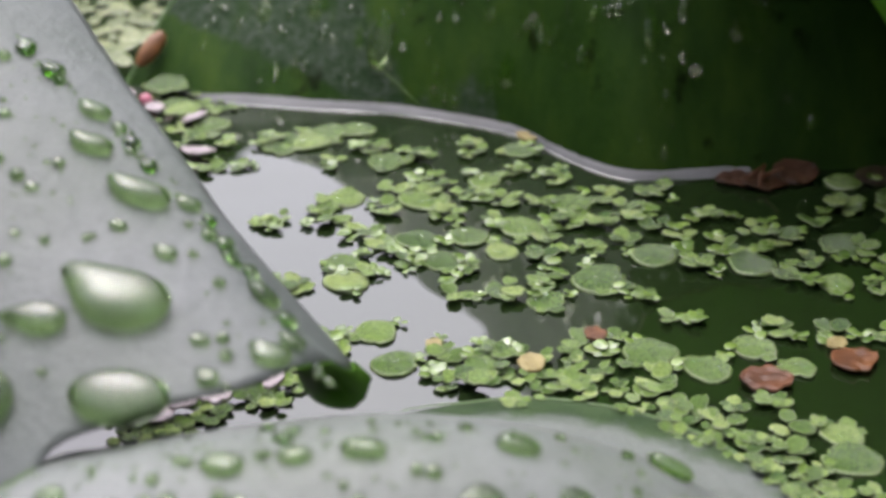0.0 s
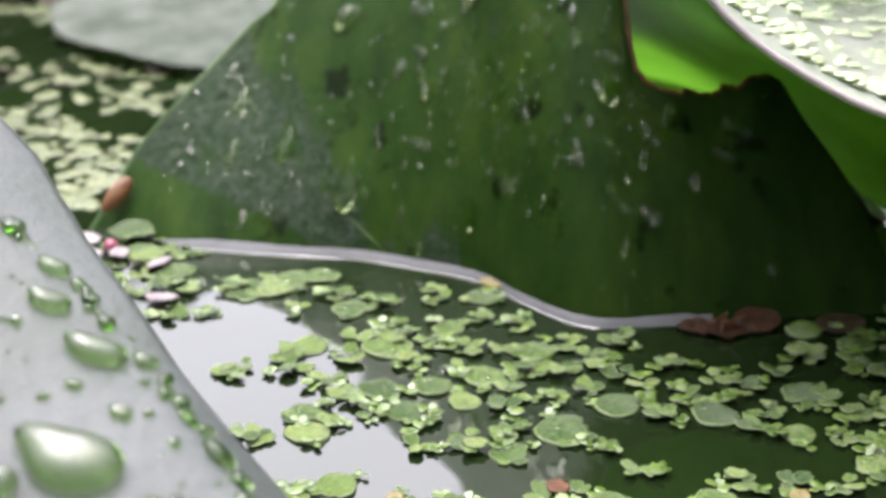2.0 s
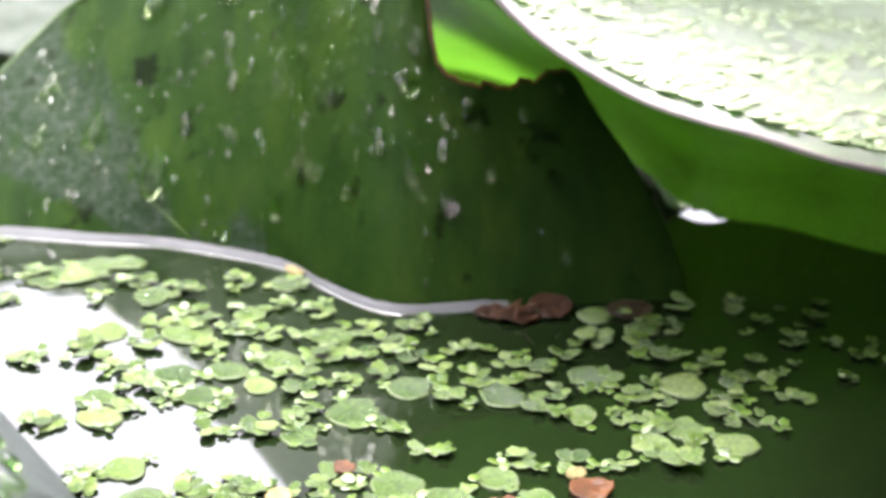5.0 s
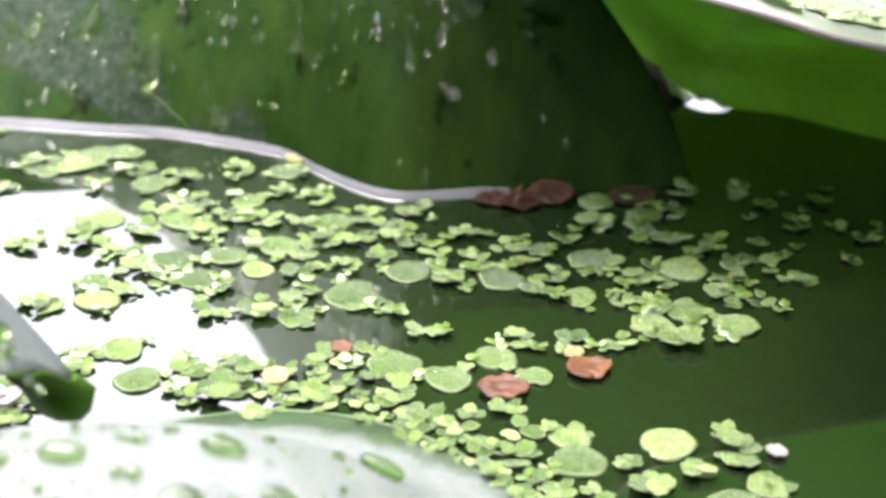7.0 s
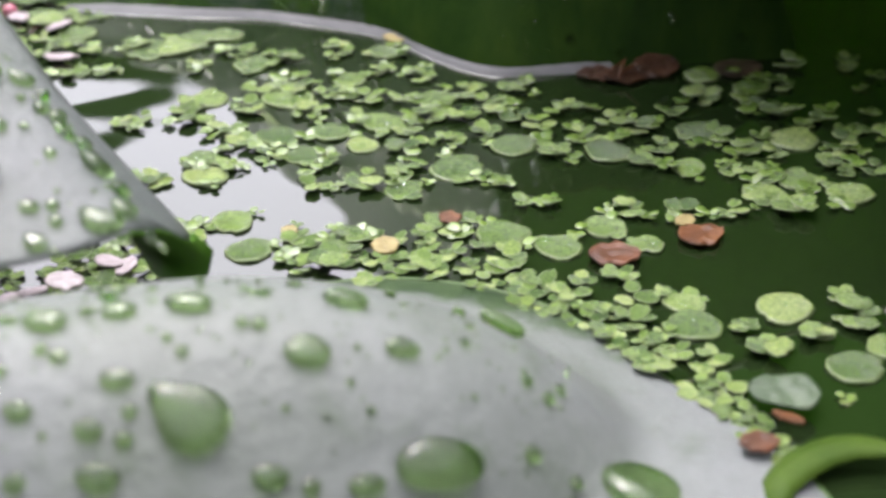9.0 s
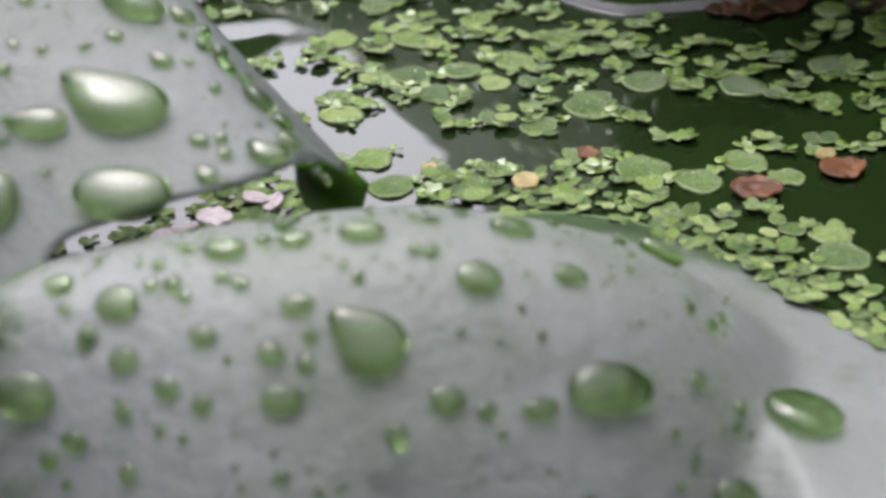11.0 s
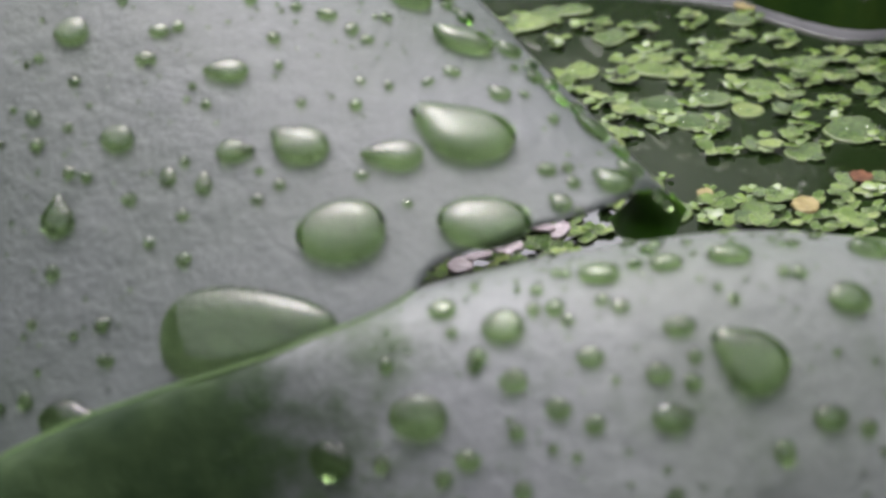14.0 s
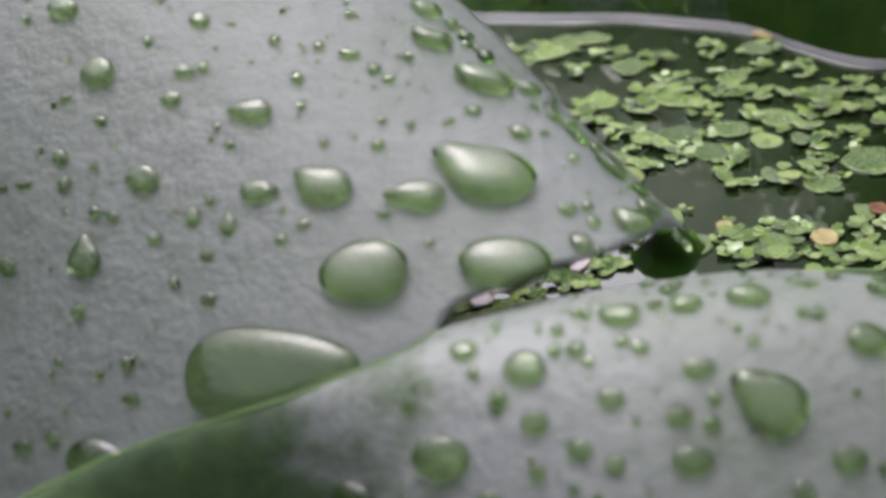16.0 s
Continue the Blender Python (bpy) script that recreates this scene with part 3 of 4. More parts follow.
bm, rim = polar_leaf(lambda x, y: 0.72 + 0.16 * ((x - 1.34) ** 2 + (y - 1.58) ** 2) + 0.04 * (x - 1.34) + 0.02 * wob(x, y, 3), 1.34, 1.58, [0.0, 45.0, 90.0, 135.0, 180.0, 225.0, 270.0, 315.0], [0.8, 0.66, 0.54, 0.58, 0.62, 0.62, 0.62, 0.7], 60, 10)
part("blade", bm, FOLIAGE, shade_leaf)
part("rim", tube(rim, 0.007, 6), RIM_GREEN, shade_leaf)
part("stalk", tube([(1.85, 1.3, -0.1), (1.78, 1.25, 0.5), (1.34, 1.58, 0.72)], 0.03, 8), UNDER_LEAF, shade_leaf)

# far leaf on the left
far = empty("lotus_leaf", (-0.75, 4.4, 0.0))
tagged(far, "grey-green lotus leaf lying far behind, dotted with water", "leaf")
bm, rim = polar_leaf(lambda x, y: 0.03 + 0.04 * max(0.0, y - 3.6) + 0.03 * wob(x, y, 3), -0.50, 4.5, [0.0, 45.0, 90.0, 135.0, 180.0, 225.0, 270.0, 315.0], [0.8, 0.8, 0.62, 0.55, 0.58, 0.74, 0.86, 0.9], 72, 14)
part("blade", bm, FAR_LEAF, far)
part("rim", tube(rim, 0.007, 6), FAR_LEAF, far)
for k in range(9):
    a = 0.4 + 2 * math.pi * k / 9
    part("vein", tube([(-0.50 + d * math.cos(a + 0.1 * d), 4.5 + d * math.sin(a + 0.1 * d), 0.030 + 0.04 * max(0.0, 0.9 + d * math.sin(a + 0.1 * d)) + 0.03 * wob(-0.50 + d * math.cos(a + 0.1 * d), 4.5 + d * math.sin(a + 0.1 * d), 3)) for d in [0.07 * i for i in range(10)]], 0.006, 5, 0.4), FAR_LEAF, far)
for o in (bl, rl, gl, shade_leaf, far):
    for c in o.children:
        c.matrix_parent_inverse = Matrix.Translation(-Vector(o.location))

# ---- places, in millimetres ----
# beads: x, y, half-width, height to width, shape; plants: x, y, half-width
DROPS_LEFT_A = [(-76, 134.2, 2.1, 0.84, 0), (-64.8, 139.8, 1.3, 0.7, 0), (-65.9, 133.4, 1.2, 0.67, 0), (-67.2, 130.5, 1.2, 0.74, 0), (-57.7, 128.5, 2.3, 0.68, 2), (-69.8, 123, 1.9, 0.87, 0), (-57, 120.2, 2, 0.72, 1), (-49.5, 120.2, 3.2, 0.81, 3), (-39.4, 119.1, 3, 0.65, 2), (-32.1, 122, 5.6, 0.7, 3), (-45.1, 111.6, 4.8, 0.73, 0), (-30.6, 111.8, 4.8, 0.65, 0)]
DROPS_LEFT_B = [(-76.2, 117.1, 2.1, 1.1, 4), (-81.1, 141.9, 1.9, 0.73, 0), (-79.8, 126.5, 1, 1, 0), (-64, 118.8, 0.9, 1.29, 0), (-60, 117.5, 1.1, 1.11, 4), (-68.2, 117.5, 0.9, 0.79, 0), (-62.2, 115.2, 0.8, 0.77, 0), (-51.8, 116.7, 0.7, 0.92, 0), (-54.1, 115.5, 0.7, 0.91, 0), (-75.3, 129.3, 0.8, 0.83, 0), (-75.7, 124.9, 0.6, 0.9, 0), (-43.6, 128.1, 0.6, 0.78, 0)]
DROPS_RIM_A = [(-47.6, 136.8, 1.2, 0.58, 0), (-43.1, 134, 0.8, 0.77, 0), (-32.3, 136.3, 3.6, 0.55, 3), (-27.5, 137.3, 1.6, 0.7, 3), (-38.4, 141.9, 2.7, 0.56, 3), (-39.3, 148.2, 2.1, 0.67, 3), (-33.8, 131.3, 1, 0.69, 0), (-28.6, 128.9, 1.4, 0.68, 3), (-26, 129.8, 0.6, 0.9, 0), (-24, 119.3, 1.1, 0.67, 0), (-18.8, 127.4, 2.2, 0.71, 3), (-17, 119, 2.3, 0.69, 3)]
DROPS_RIM_B = [(-91, 112, 3.5, 0.92, 0), (-15.1, 121.4, 1.5, 0.7, 3), (-22.7, 115.1, 1.3, 0.89, 3), (-20.9, 114.5, 0.6, 0.7, 0), (-61.9, 111.4, 0.9, 0.87, 0), (-85.6, 118.5, 1.1, 1, 0), (-83.3, 105.2, 1.3, 0.5, 0), (-79.7, 104.8, 0.9, 1.13, 0), (-70.4, 105.5, 1, 0.62, 0), (-74.8, 102.4, 3.4, 0.68, 1), (-54.9, 104.6, 9.6, 0.64, 5), (-38.4, 114.2, 0.6, 0.7, 0), (-43.2, 117.2, 0.8, 0.54, 0)]
DROPS_FRONT = [(-34.7, 100.3, 1.4, 0.81, 0), (-28.9, 97.8, 2.1, 0.79, 0), (-19.6, 102.7, 2, 0.69, 0), (-13.2, 103.8, 1.6, 0.69, 0), (-7, 104.9, 2.1, 0.6, 0), (-17.9, 98.9, 0.9, 0.82, 0), (-22.9, 97.8, 0.7, 0.77, 0), (-12.7, 96.9, 1.5, 0.68, 0), (-21, 94.6, 1.3, 0.76, 0), (-14.9, 93.2, 1.3, 0.76, 0), (-14, 90.2, 1.9, 0.72, 0), (-28.2, 93.7, 1.4, 0.78, 0), (-24.2, 91.4, 1.2, 0.87, 0), (-21, 90, 1, 0.9, 0), (-6.1, 94.4, 3.6, 0.96, 3), (0.4, 91.6, 1.7, 0.71, 0), (-4.1, 88.7, 1, 1.25, 0), (-46.1, 92.9, 2.4, 0.83, 0), (-37.2, 92.5, 2.7, 0.85, 0), (-32.8, 89.7, 1.3, 0.8, 0)]
DROPS_CREST = [(3.7, 101.2, 2.1, 0.81, 0), (12.3, 104, 1.7, 0.62, 0), (15.2, 95.6, 4.2, 0.62, 0), (35.1, 101, 4.1, 0.79, 0), (27.2, 93.1, 2.6, 0.74, 0), (16.6, 88.8, 1.6, 0.67, 0), (8.7, 92.7, 1.7, 0.62, 0), (7.1, 108.6, 2.3, 0.53, 0), (22.6, 115, 2.7, 0.5, 0)]
DROPS_BACK = [(-24.9, 15.6, 1.94, 1.8), (-12.8, 10.5, 2.74, 1.8), (10.7, 9.9, 1.24, 2.5), (34, 21.7, 1.37, 2.1), (34, 34.7, 1.69, 1.6), (20.4, 36.7, 1.14, 1.5), (14.8, 35.3, 0.85, 1.6), (12, 45.1, 1.54, 1.6), (-13.1, 37.5, 2.38, 1.1), (-20.8, 41.0, 2.85, 0.4), (28.9, 42.3, 0.91, 1.7), (11.2, 38.1, 0.77, 1.6), (-3.5, 32.2, 0.79, 1.4), (2, 30.6, 0.78, 1.4), (24.4, 45.9, 0.51, 1.8), (15.9, 29.7, 0.73, 2.6), (-34.8, 20.8, 1.8, 1.8), (44.7, 29.8, 1.99, 1.5), (-35.9, 13.4, 1.51, 1.9), (8.1, 29.1, 0.43, 1.8), (30.8, 26.2, 0.49, 1.6), (33.6, 27.8, 0.59, 1.5), (30.3, 49.7, 1.53, 0.8), (-12.9, 24.4, 1.14, 1.7)]
ROUND_PLANTS = [(-30, 230, 4.5), (-22, 235, 3.7), (-11, 222, 3.5), (12, 226, 3.3), (6, 214, 2.9), (-4, 207, 4.3), (20, 205, 3.5), (-17, 208, 3.4), (3, 194, 3.4), (11, 197, 3.7), (-5, 193, 3.4), (-1, 186, 3.1), (8, 189, 2.7), (31, 187, 3.7), (-16, 186, 2.9), (22, 180, 4.2), (45, 184, 3.9), (56, 178, 2.8), (60, 190, 3.6), (72, 206, 3.2), (74, 186, 4), (71, 173, 3.2), (65, 169, 3.1), (77, 168, 3.6), (41, 161, 3.2), (27, 160, 3.7), (34, 156, 3.4), (46, 156, 2.5), (-7, 158, 3.3), (-15, 180, 3.4)]
ROUND_PLANTS_NEAR = [(48, 141, 2.7), (48, 136, 3.6), (60, 139, 3.8), (70, 130, 2.7), (65, 126, 3.5), (72, 124, 3.1), (-10, 166, 3.2), (14, 174, 2.9)]
SMALL_PLANTS_BACK = [(-20, 223, 2.3), (-13, 227, 2.8), (-5, 224, 2.8), (-3, 216, 2.2), (4, 227, 3.1), (11, 217, 2.2), (18, 214, 2.7), (-9, 211, 2.9), (-3, 210, 3.1), (5, 209, 2.6), (9, 206, 2.8), (14, 206, 2.6), (25, 207, 2.8), (28, 202, 3), (33, 208, 2.9), (-19, 201, 3.8), (-21, 204, 2.4), (-27, 201, 2.4), (-30, 199, 2.1), (-10, 203, 2.8), (0, 202, 2.8), (7, 200, 2.3), (15, 193, 2.7), (19, 198, 2.7), (24, 198, 3), (27, 192, 2.5), (32, 197, 3), (36, 193, 2.7), (41, 200, 2.8), (47, 195, 2.7), (42, 190, 2.2)]
SMALL_PLANTS_MID = [(-10, 191, 2.7), (-13, 196, 3.2), (-6, 186, 2.6), (3, 184, 2), (14, 187, 2.9), (18, 189, 1.5), (22, 190, 2.2), (37, 184, 3), (-12, 184, 2), (-22, 179, 2.6), (28, 176, 1.9), (8, 176, 3.3), (1, 176, 2.9), (14, 180, 2.6), (51, 191, 3.2), (50, 180, 2.6), (53, 184, 2.6), (62, 188, 3.1), (57, 197, 3.2), (63, 202, 3.3), (70, 200, 2.8), (77, 206, 2.7), (74, 195, 3.5), (80, 193, 3), (80, 183, 2.9), (66, 183, 2.4), (62, 176, 2.1), (66, 174, 3), (77, 178, 2.6), (87, 188, 2.8), (68, 164, 3.7)]
SMALL_PLANTS_FRONT = [(59, 164, 2.4), (52, 165, 3), (45, 165, 2.4), (31, 169, 2.6), (-16, 165, 1.6), (4, 154, 3.4), (18, 162, 3.2), (6, 161, 2), (27, 152, 3), (31, 146, 2.6), (34, 144, 2.9), (41, 148, 2.6), (42, 143, 2.9), (41, 137, 2.8), (49, 129, 2.1), (54, 135, 2.1), (56, 130, 3.2), (62, 133, 2.5), (68, 136, 3.3), (68, 141, 1.9), (62, 120, 1.4), (43, 132, 2.1), (37, 140, 2.2), (83, 175, 2.6), (90, 182, 2.7), (0, 153, 2.3), (24, 157, 1.9), (12, 151, 1.9), (36, 147, 2.2), (23, 164, 2), (46, 143, 1.8)]
PLANTS_BY_TIP = [(-57, 260, 3.7), (-52, 249, 3.6), (-44, 239, 3.7), (-41, 220, 3), (-46, 233, 2.6), (-50, 229, 2.6), (-49, 242, 2.4), (-54, 235, 2.4), (-32, 231, 2.8), (-25, 231, 4.3), (-17, 236, 3.6), (-59, 249, 2.5), (-40, 230, 2.3), (-35, 222, 1.7)]
FADED = [(41, 152.5, 3.2), (53.5, 157, 3.1), (52, 161, 1.5), (-2, 162, 1.2), (11, 157, 2.1), (20, 164, 1.6), (73, 136, 1.3), (14, 231, 2.1)]
WEDGE_PLANTS = [(-28, 156, 2.5), (-32, 155, 2.1), (-38, 153, 2.1), (-46, 147, 1.6), (-50, 145, 1.6), (-41, 149, 1.8), (-29, 161, 1.4), (-24, 161, 2.1)]
CLEFT_PLANTS = [(-32, 147, 2.3), (-29, 149, 2.3), (-25, 150, 2.7), (-20, 153, 2.3), (-35, 145, 1.9), (-18, 154, 1.9), (-26, 154, 1.9), (-22, 149, 2.3), (-1, 159, 3.1), (6, 158, 3.4), (-1, 161, 2.3)]

edge_y = curve_through([-0.62, -0.524, -0.447, -0.373, -0.302, -0.233, -0.166, -0.107], [1.70, 1.61, 1.547, 1.486, 1.42, 1.345, 1.265, 1.19])
# the folded tip of the left leaf, hanging from its bent-down corner
hem = [curve_through([0.0, 0.2, 0.5, 0.8, 1.0], c) for c in ((-0.164, -0.155, -0.127, -0.097, -0.083), (1.362, 1.360, 1.354, 1.336, 1.318), (0.126, 0.103, 0.092, 0.110, 0.158))]
tops = [Vector(p) - Vector((0, 0, 0.001)) for p in left_rim[233:241]]
last = len(tops) - 1
rows = []
for j in range(13):
    v = j / 12
    rows.append([top.lerp(Vector([c(i / last) for c in hem]), v) + Vector((0.004, -0.020, 0.010)) * math.sin(math.pi * v) * math.sin(math.pi * i / last) for i, top in enumerate(tops)])
tip = part("folded_tip", sheet(rows), TIP_LEAF, ll, "dark green tip folded under")
tip.matrix_parent_inverse = Matrix.Translation(-Vector(ll.location))
thicken(tip, 0.0004)


# ---- water beads ----
def bead(a, aspect, kind, tall=0.72, around=32, rings=11):
    """A bead of water of half-width a: a swollen cap with a drawn-out side where kind asks for one."""
    point = {1: 0.0, 2: math.pi, 3: math.radians(140), 4: math.radians(90)}.get(kind)
    bm = bmesh.new()
    ph = random.uniform(0, 6)
    h = a * tall * (1.0 if kind != 5 else 0.62) / (1 + 9 * a)
    out = []
    for i in range(around):
        t = 2 * math.pi * i / around
        r = 1 + 0.035 * math.sin(2 * t + ph) + 0.025 * math.sin(3 * t + 2 * ph)
        if point is not None:
            d = abs((t - point + math.pi) % (2 * math.pi) - math.pi)
            r *= 0.90 + 0.42 * math.exp(-((d / 0.38) ** 2))
        if kind == 5:
            r = 0.98 / (abs(math.cos(t)) ** 2.6 + abs(math.sin(t)) ** 2.6) ** (1 / 2.6)
            slim = 0.78 - 0.30 * math.cos(t) - 0.12 * math.cos(t) ** 2
            out.append((r * a * math.cos(t), r * a * aspect * math.sin(t) * slim))
            continue
        out.append((r * a * math.cos(t), r * a * aspect * math.sin(t)))
    grid = []
    under = 0.3 if kind == 5 else 0.76
    for k in range(rings):
        v = -under + (math.pi / 2 + under) * k / rings
        s, z = math.cos(v) ** (0.6 if kind == 5 else 0.65), (math.sin(v) + math.sin(under)) * h / (1 + math.sin(under))
        grid.append([bm.verts.new((x * s, y * s, z)) for x, y in out])
    for p, q in zip(grid, grid[1:]):
        for i in range(around):
            bm.faces.new((p[i], p[(i + 1) % around], q[(i + 1) % around], q[i]))
    cap = bm.verts.new((0, 0, h))
    for i in range(around):
        bm.faces.new((grid[-1][i], grid[-1][(i + 1) % around], cap))
    return bm


def on_leaf(f, x, y, sink=0.0):
    nrm = normal_of(f, x, y)
    side = Vector((1, 0, 0)) - nrm * nrm.x
    side.normalize()
    up = nrm.cross(side)
    m = Matrix((side, up, nrm)).transposed().to_4x4()
    m.translation = (Vector((x, y, f(x, y))) - nrm * sink) * DM
    return m


set_spots = []


def set_beads(table, f, label, group):
    for x, y, a, aspect, kind in table:
        x, y, a = x / 100, y / 100, a / 100
        set_spots.append((x, y, a * max(1.0, 0.97 * aspect)))
        ob = part("water_drop", bead(a, min(1.4, aspect * 0.97), int(kind)), DROP)
        ob.matrix_basis = on_leaf(f, x, y, 0.03 * a)
        size = "large" if a > 0.03 else "small"
        tagged(ob, f"{size} clear water bead on the {label}", "water drop", group)


set_beads(DROPS_LEFT_A, left_z, "grey waxy leaf", "beads on the broad leaf")
set_beads(DROPS_LEFT_B, left_z, "grey waxy leaf", "beads on the broad leaf")
set_beads(DROPS_RIM_A, left_z, "edge of the grey leaf", "beads on the broad leaf")
set_beads(DROPS_RIM_B, left_z, "edge of the grey leaf", "beads on the broad leaf")
set_beads(DROPS_FRONT, front_z, "arched waxy leaf", "beads on the arched leaf")
set_beads(DROPS_CREST, front_z, "crest of the arched leaf", "beads on the arched leaf")


def back_frame(x, z, sink=0.0):
    e = 0.004
    dx = Vector((2 * e, back_y(x + e, z) - back_y(x - e, z), 0)).normalized()
    dz = Vector((0, back_y(x, z + e) - back_y(x, z - e), 2 * e)).normalized()
    nrm = dx.cross(dz).normalized()
    up = nrm.cross(dx)
    m = Matrix((dx, up, nrm)).transposed().to_4x4()
    m.translation = (Vector((x, back_y(x, z), z)) + nrm * (0.005 - sink)) * DM
    return m


for x, z, a, long in DROPS_BACK:
    x, z, a = x / 100, z / 100, a / 100
    ob = part("water_drop", bead(a, min(2.6, long), 4 if long > 1.7 else 0, 0.54), FLAT_DROP)
    ob.matrix_basis = back_frame(x, z)
    tagged(ob, "clear trickling drop on the dark green leaf", "water drop", "drops on the dark leaf")


def dome(bm, m, a, sides=9, squash=1.0):
    """A small round bead, open where it meets the leaf."""
    rings = []
    for k in range(5):
        v = -0.75 + (math.pi / 2 + 0.75) * k / 5
        rings.append([bm.verts.new(m @ Vector((a * math.cos(v) * math.cos(q), a * math.cos(v) * math.sin(q), squash * a * 0.52 * (math.sin(v) + 0.60)))) for q in [2 * math.pi * i / sides for i in range(sides)]])
    cap = bm.verts.new(m @ Vector((0, 0, squash * a * 0.832)))
    for p, q in zip(rings, rings[1:]):
        for i in range(sides):
            bm.faces.new((p[i], p[(i + 1) % sides], q[(i + 1) % sides], q[i]))
    for i in range(sides):
        bm.faces.new((rings[-1][i], rings[-1][(i + 1) % sides], cap))


def unscaled(m):
    m = m.copy()
    m.translation = m.translation / DM
    return m


rnd = random.Random(4)


def fine_beads(count, f, x0, x1, y0, y1, inside, label, big=0.011):
    bm = bmesh.new()
    made = 0
    while made < count:
        x, y = rnd.uniform(x0, x1), rnd.uniform(y0, y1)
        if not inside(x, y) or any(math.hypot(x - u, y - v) < 1.3 * b + 0.004 for u, v, b in set_spots):
            continue
        made += 1
        dome(bm, unscaled(on_leaf(f, x, y)), 0.0018 + big * rnd.random() ** 4)
    tagged(part("water_droplets", bm, DROP), label, "water drops", kind="stuff")


low_y = curve_through([-0.95, -0.8, -0.6, -0.45, -0.37, -0.26, -0.18, -0.107], [1.02, 1.02, 1.04, 1.06, 1.075, 1.125, 1.165, 1.18])
fine_beads(340, left_z, -0.95, -0.12, 1.02, 1.65, lambda x, y: low_y(x) < y < edge_y(x) - 0.01, "fine spray of droplets on the grey waxy leaf", 0.0075)
fine_beads(110, left_z, -0.5, -0.11, 1.15, 1.62, lambda x, y: edge_y(x) - 0.03 < y < edge_y(x) - 0.004, "fine droplets along the grey leaf's edge", 0.014)
fine_beads(300, front_z, -0.5, 0.3, 0.84, 1.16, lambda x, y: y < 1.12 + 0.139 * x, "fine spray of droplets on the arched waxy leaf", 0.008)
bm = bmesh.new()
for k in range(260):
    x = rnd.uniform(-0.5, 0.62)
    z = rnd.uniform(0.03, min(0.62, back_top(x) - 0.02)) if back_top(x) > 0.07 else 0.02
    if x > 0.4 and rnd.random() < 0.6:
        continue
    r = 0.0026 + 0.0055 * rnd.random() ** 3
    dome(bm, unscaled(back_frame(x, z)) @ Matrix.Diagonal((1, rnd.uniform(1.2, 2.1), 1, 1)), r, 10, 0.85)
for k in range(190):
    x, z = rnd.gauss(0.13, 0.13), rnd.uniform(0.16, 0.55)
    r = 0.0028 + 0.0055 * rnd.random() ** 2
    dome(bm, unscaled(back_frame(x, z)) @ Matrix.Diagonal((1, rnd.uniform(1.2, 2.1), 1, 1)), r, 10, 0.85)
tagged(part("water_droplets", bm, LEAF_DROP), "fine droplets on the dark green leaf", "water drops", kind="stuff")


# ---- floating plants ----
def frond(bm, cx, cy, r, long, turn, tiltx=0.0, tilty=0.0, z=0.0, sides=20):
    """One domed frond with a notch, its edge turned down to the water."""
    c, s = math.cos(turn), math.sin(turn)
    prof = [(0.02, 0.16), (0.45, 0.155), (0.75, 0.13), (0.90, 0.095), (1.0, 0.02), (0.93, -0.06)]
    rings = []
    for q, h in prof:
        ring = []
        for i in range(sides):
            t = 2 * math.pi * i / sides
            w = q * r * (1 + 0.05 * math.sin(2 * t + cx * 40) + 0.045 * math.sin(3 * t + cy * 30) + 0.02 * math.sin(7 * t + turn)) * (1 - 0.22 * q * math.exp(-((min(t, 2 * math.pi - t) / 0.22) ** 2)))
            u, v = w * long * math.cos(t), w * math.sin(t)
            ring.append(bm.verts.new((cx + c * u - s * v, cy + s * u + c * v, z + h * r + tiltx * u + tilty * v - 0.035 * r * math.cos(4 * t + turn) * q)))
        rings.append(ring)
    for k, (a, b) in enumerate(zip(rings, rings[1:])):
        for i in range(sides):
            bm.faces.new((a[i], b[i], b[(i + 1) % sides], a[(i + 1) % sides])).material_index = k > 2
    bm.faces.new(rings[0])
    bm.faces.new(rings[-1][::-1])


def round_plant(k):
    """Broad floating plant: one large frond with young ones at its side. Unit half-width."""
    ob = empty("duckweed")
    g = random.Random(10 + k)
    bm = bmesh.new()
    frond(bm, 0, 0, 8.6, 1.12, g.uniform(0, 6), g.uniform(-0.04, 0.04), g.uniform(-0.04, 0.04), 0.5)
    part("frond", bm, (FROND, FROND_EDGE), ob)
    for i in range(k % 3):
        a = g.uniform(0, 6.28)
        bm = bmesh.new()
        frond(bm, 8.5 * math.cos(a), 8.5 * math.sin(a), g.uniform(2.6, 4.2), 1.2, a, g.uniform(-0.1, 0.2), 0, 1.0, 14)
        part("frond", bm, (FROND, FROND_EDGE), ob)
    return tagged(ob, "broad round duckweed plant floating on dark water", "duckweed", "floating duckweed")


def small_plant(k):
    """Cluster of three to five small fronds round one point."""
    ob = empty("duckweed")
    g = random.Random(50 + k)
    n = 3 + k % 4
    a0 = g.uniform(0, 6.28)
    for i in range(n):
        a = a0 + 6.28 * i / n + g.uniform(-0.35, 0.35)
        r = g.uniform(2.7, 4.5)
        d = g.uniform(3.6, 5.4)
        bm = bmesh.new()
        frond(bm, d * math.cos(a), d * math.sin(a), r, g.uniform(1.05, 1.35), a, g.uniform(-0.05, 0.3), g.uniform(-0.2, 0.2), 0.9 + 0.8 * i, 16)
        part("frond", bm, (FROND, FROND_EDGE), ob)
    return tagged(ob, "small duckweed cluster of oval green fronds on the water", "duckweed", "floating duckweed")


round_kinds = [round_plant(k) for k in range(5)]
small_kinds = [small_plant(k) for k in range(12)]
used_kinds = set()
spots = []


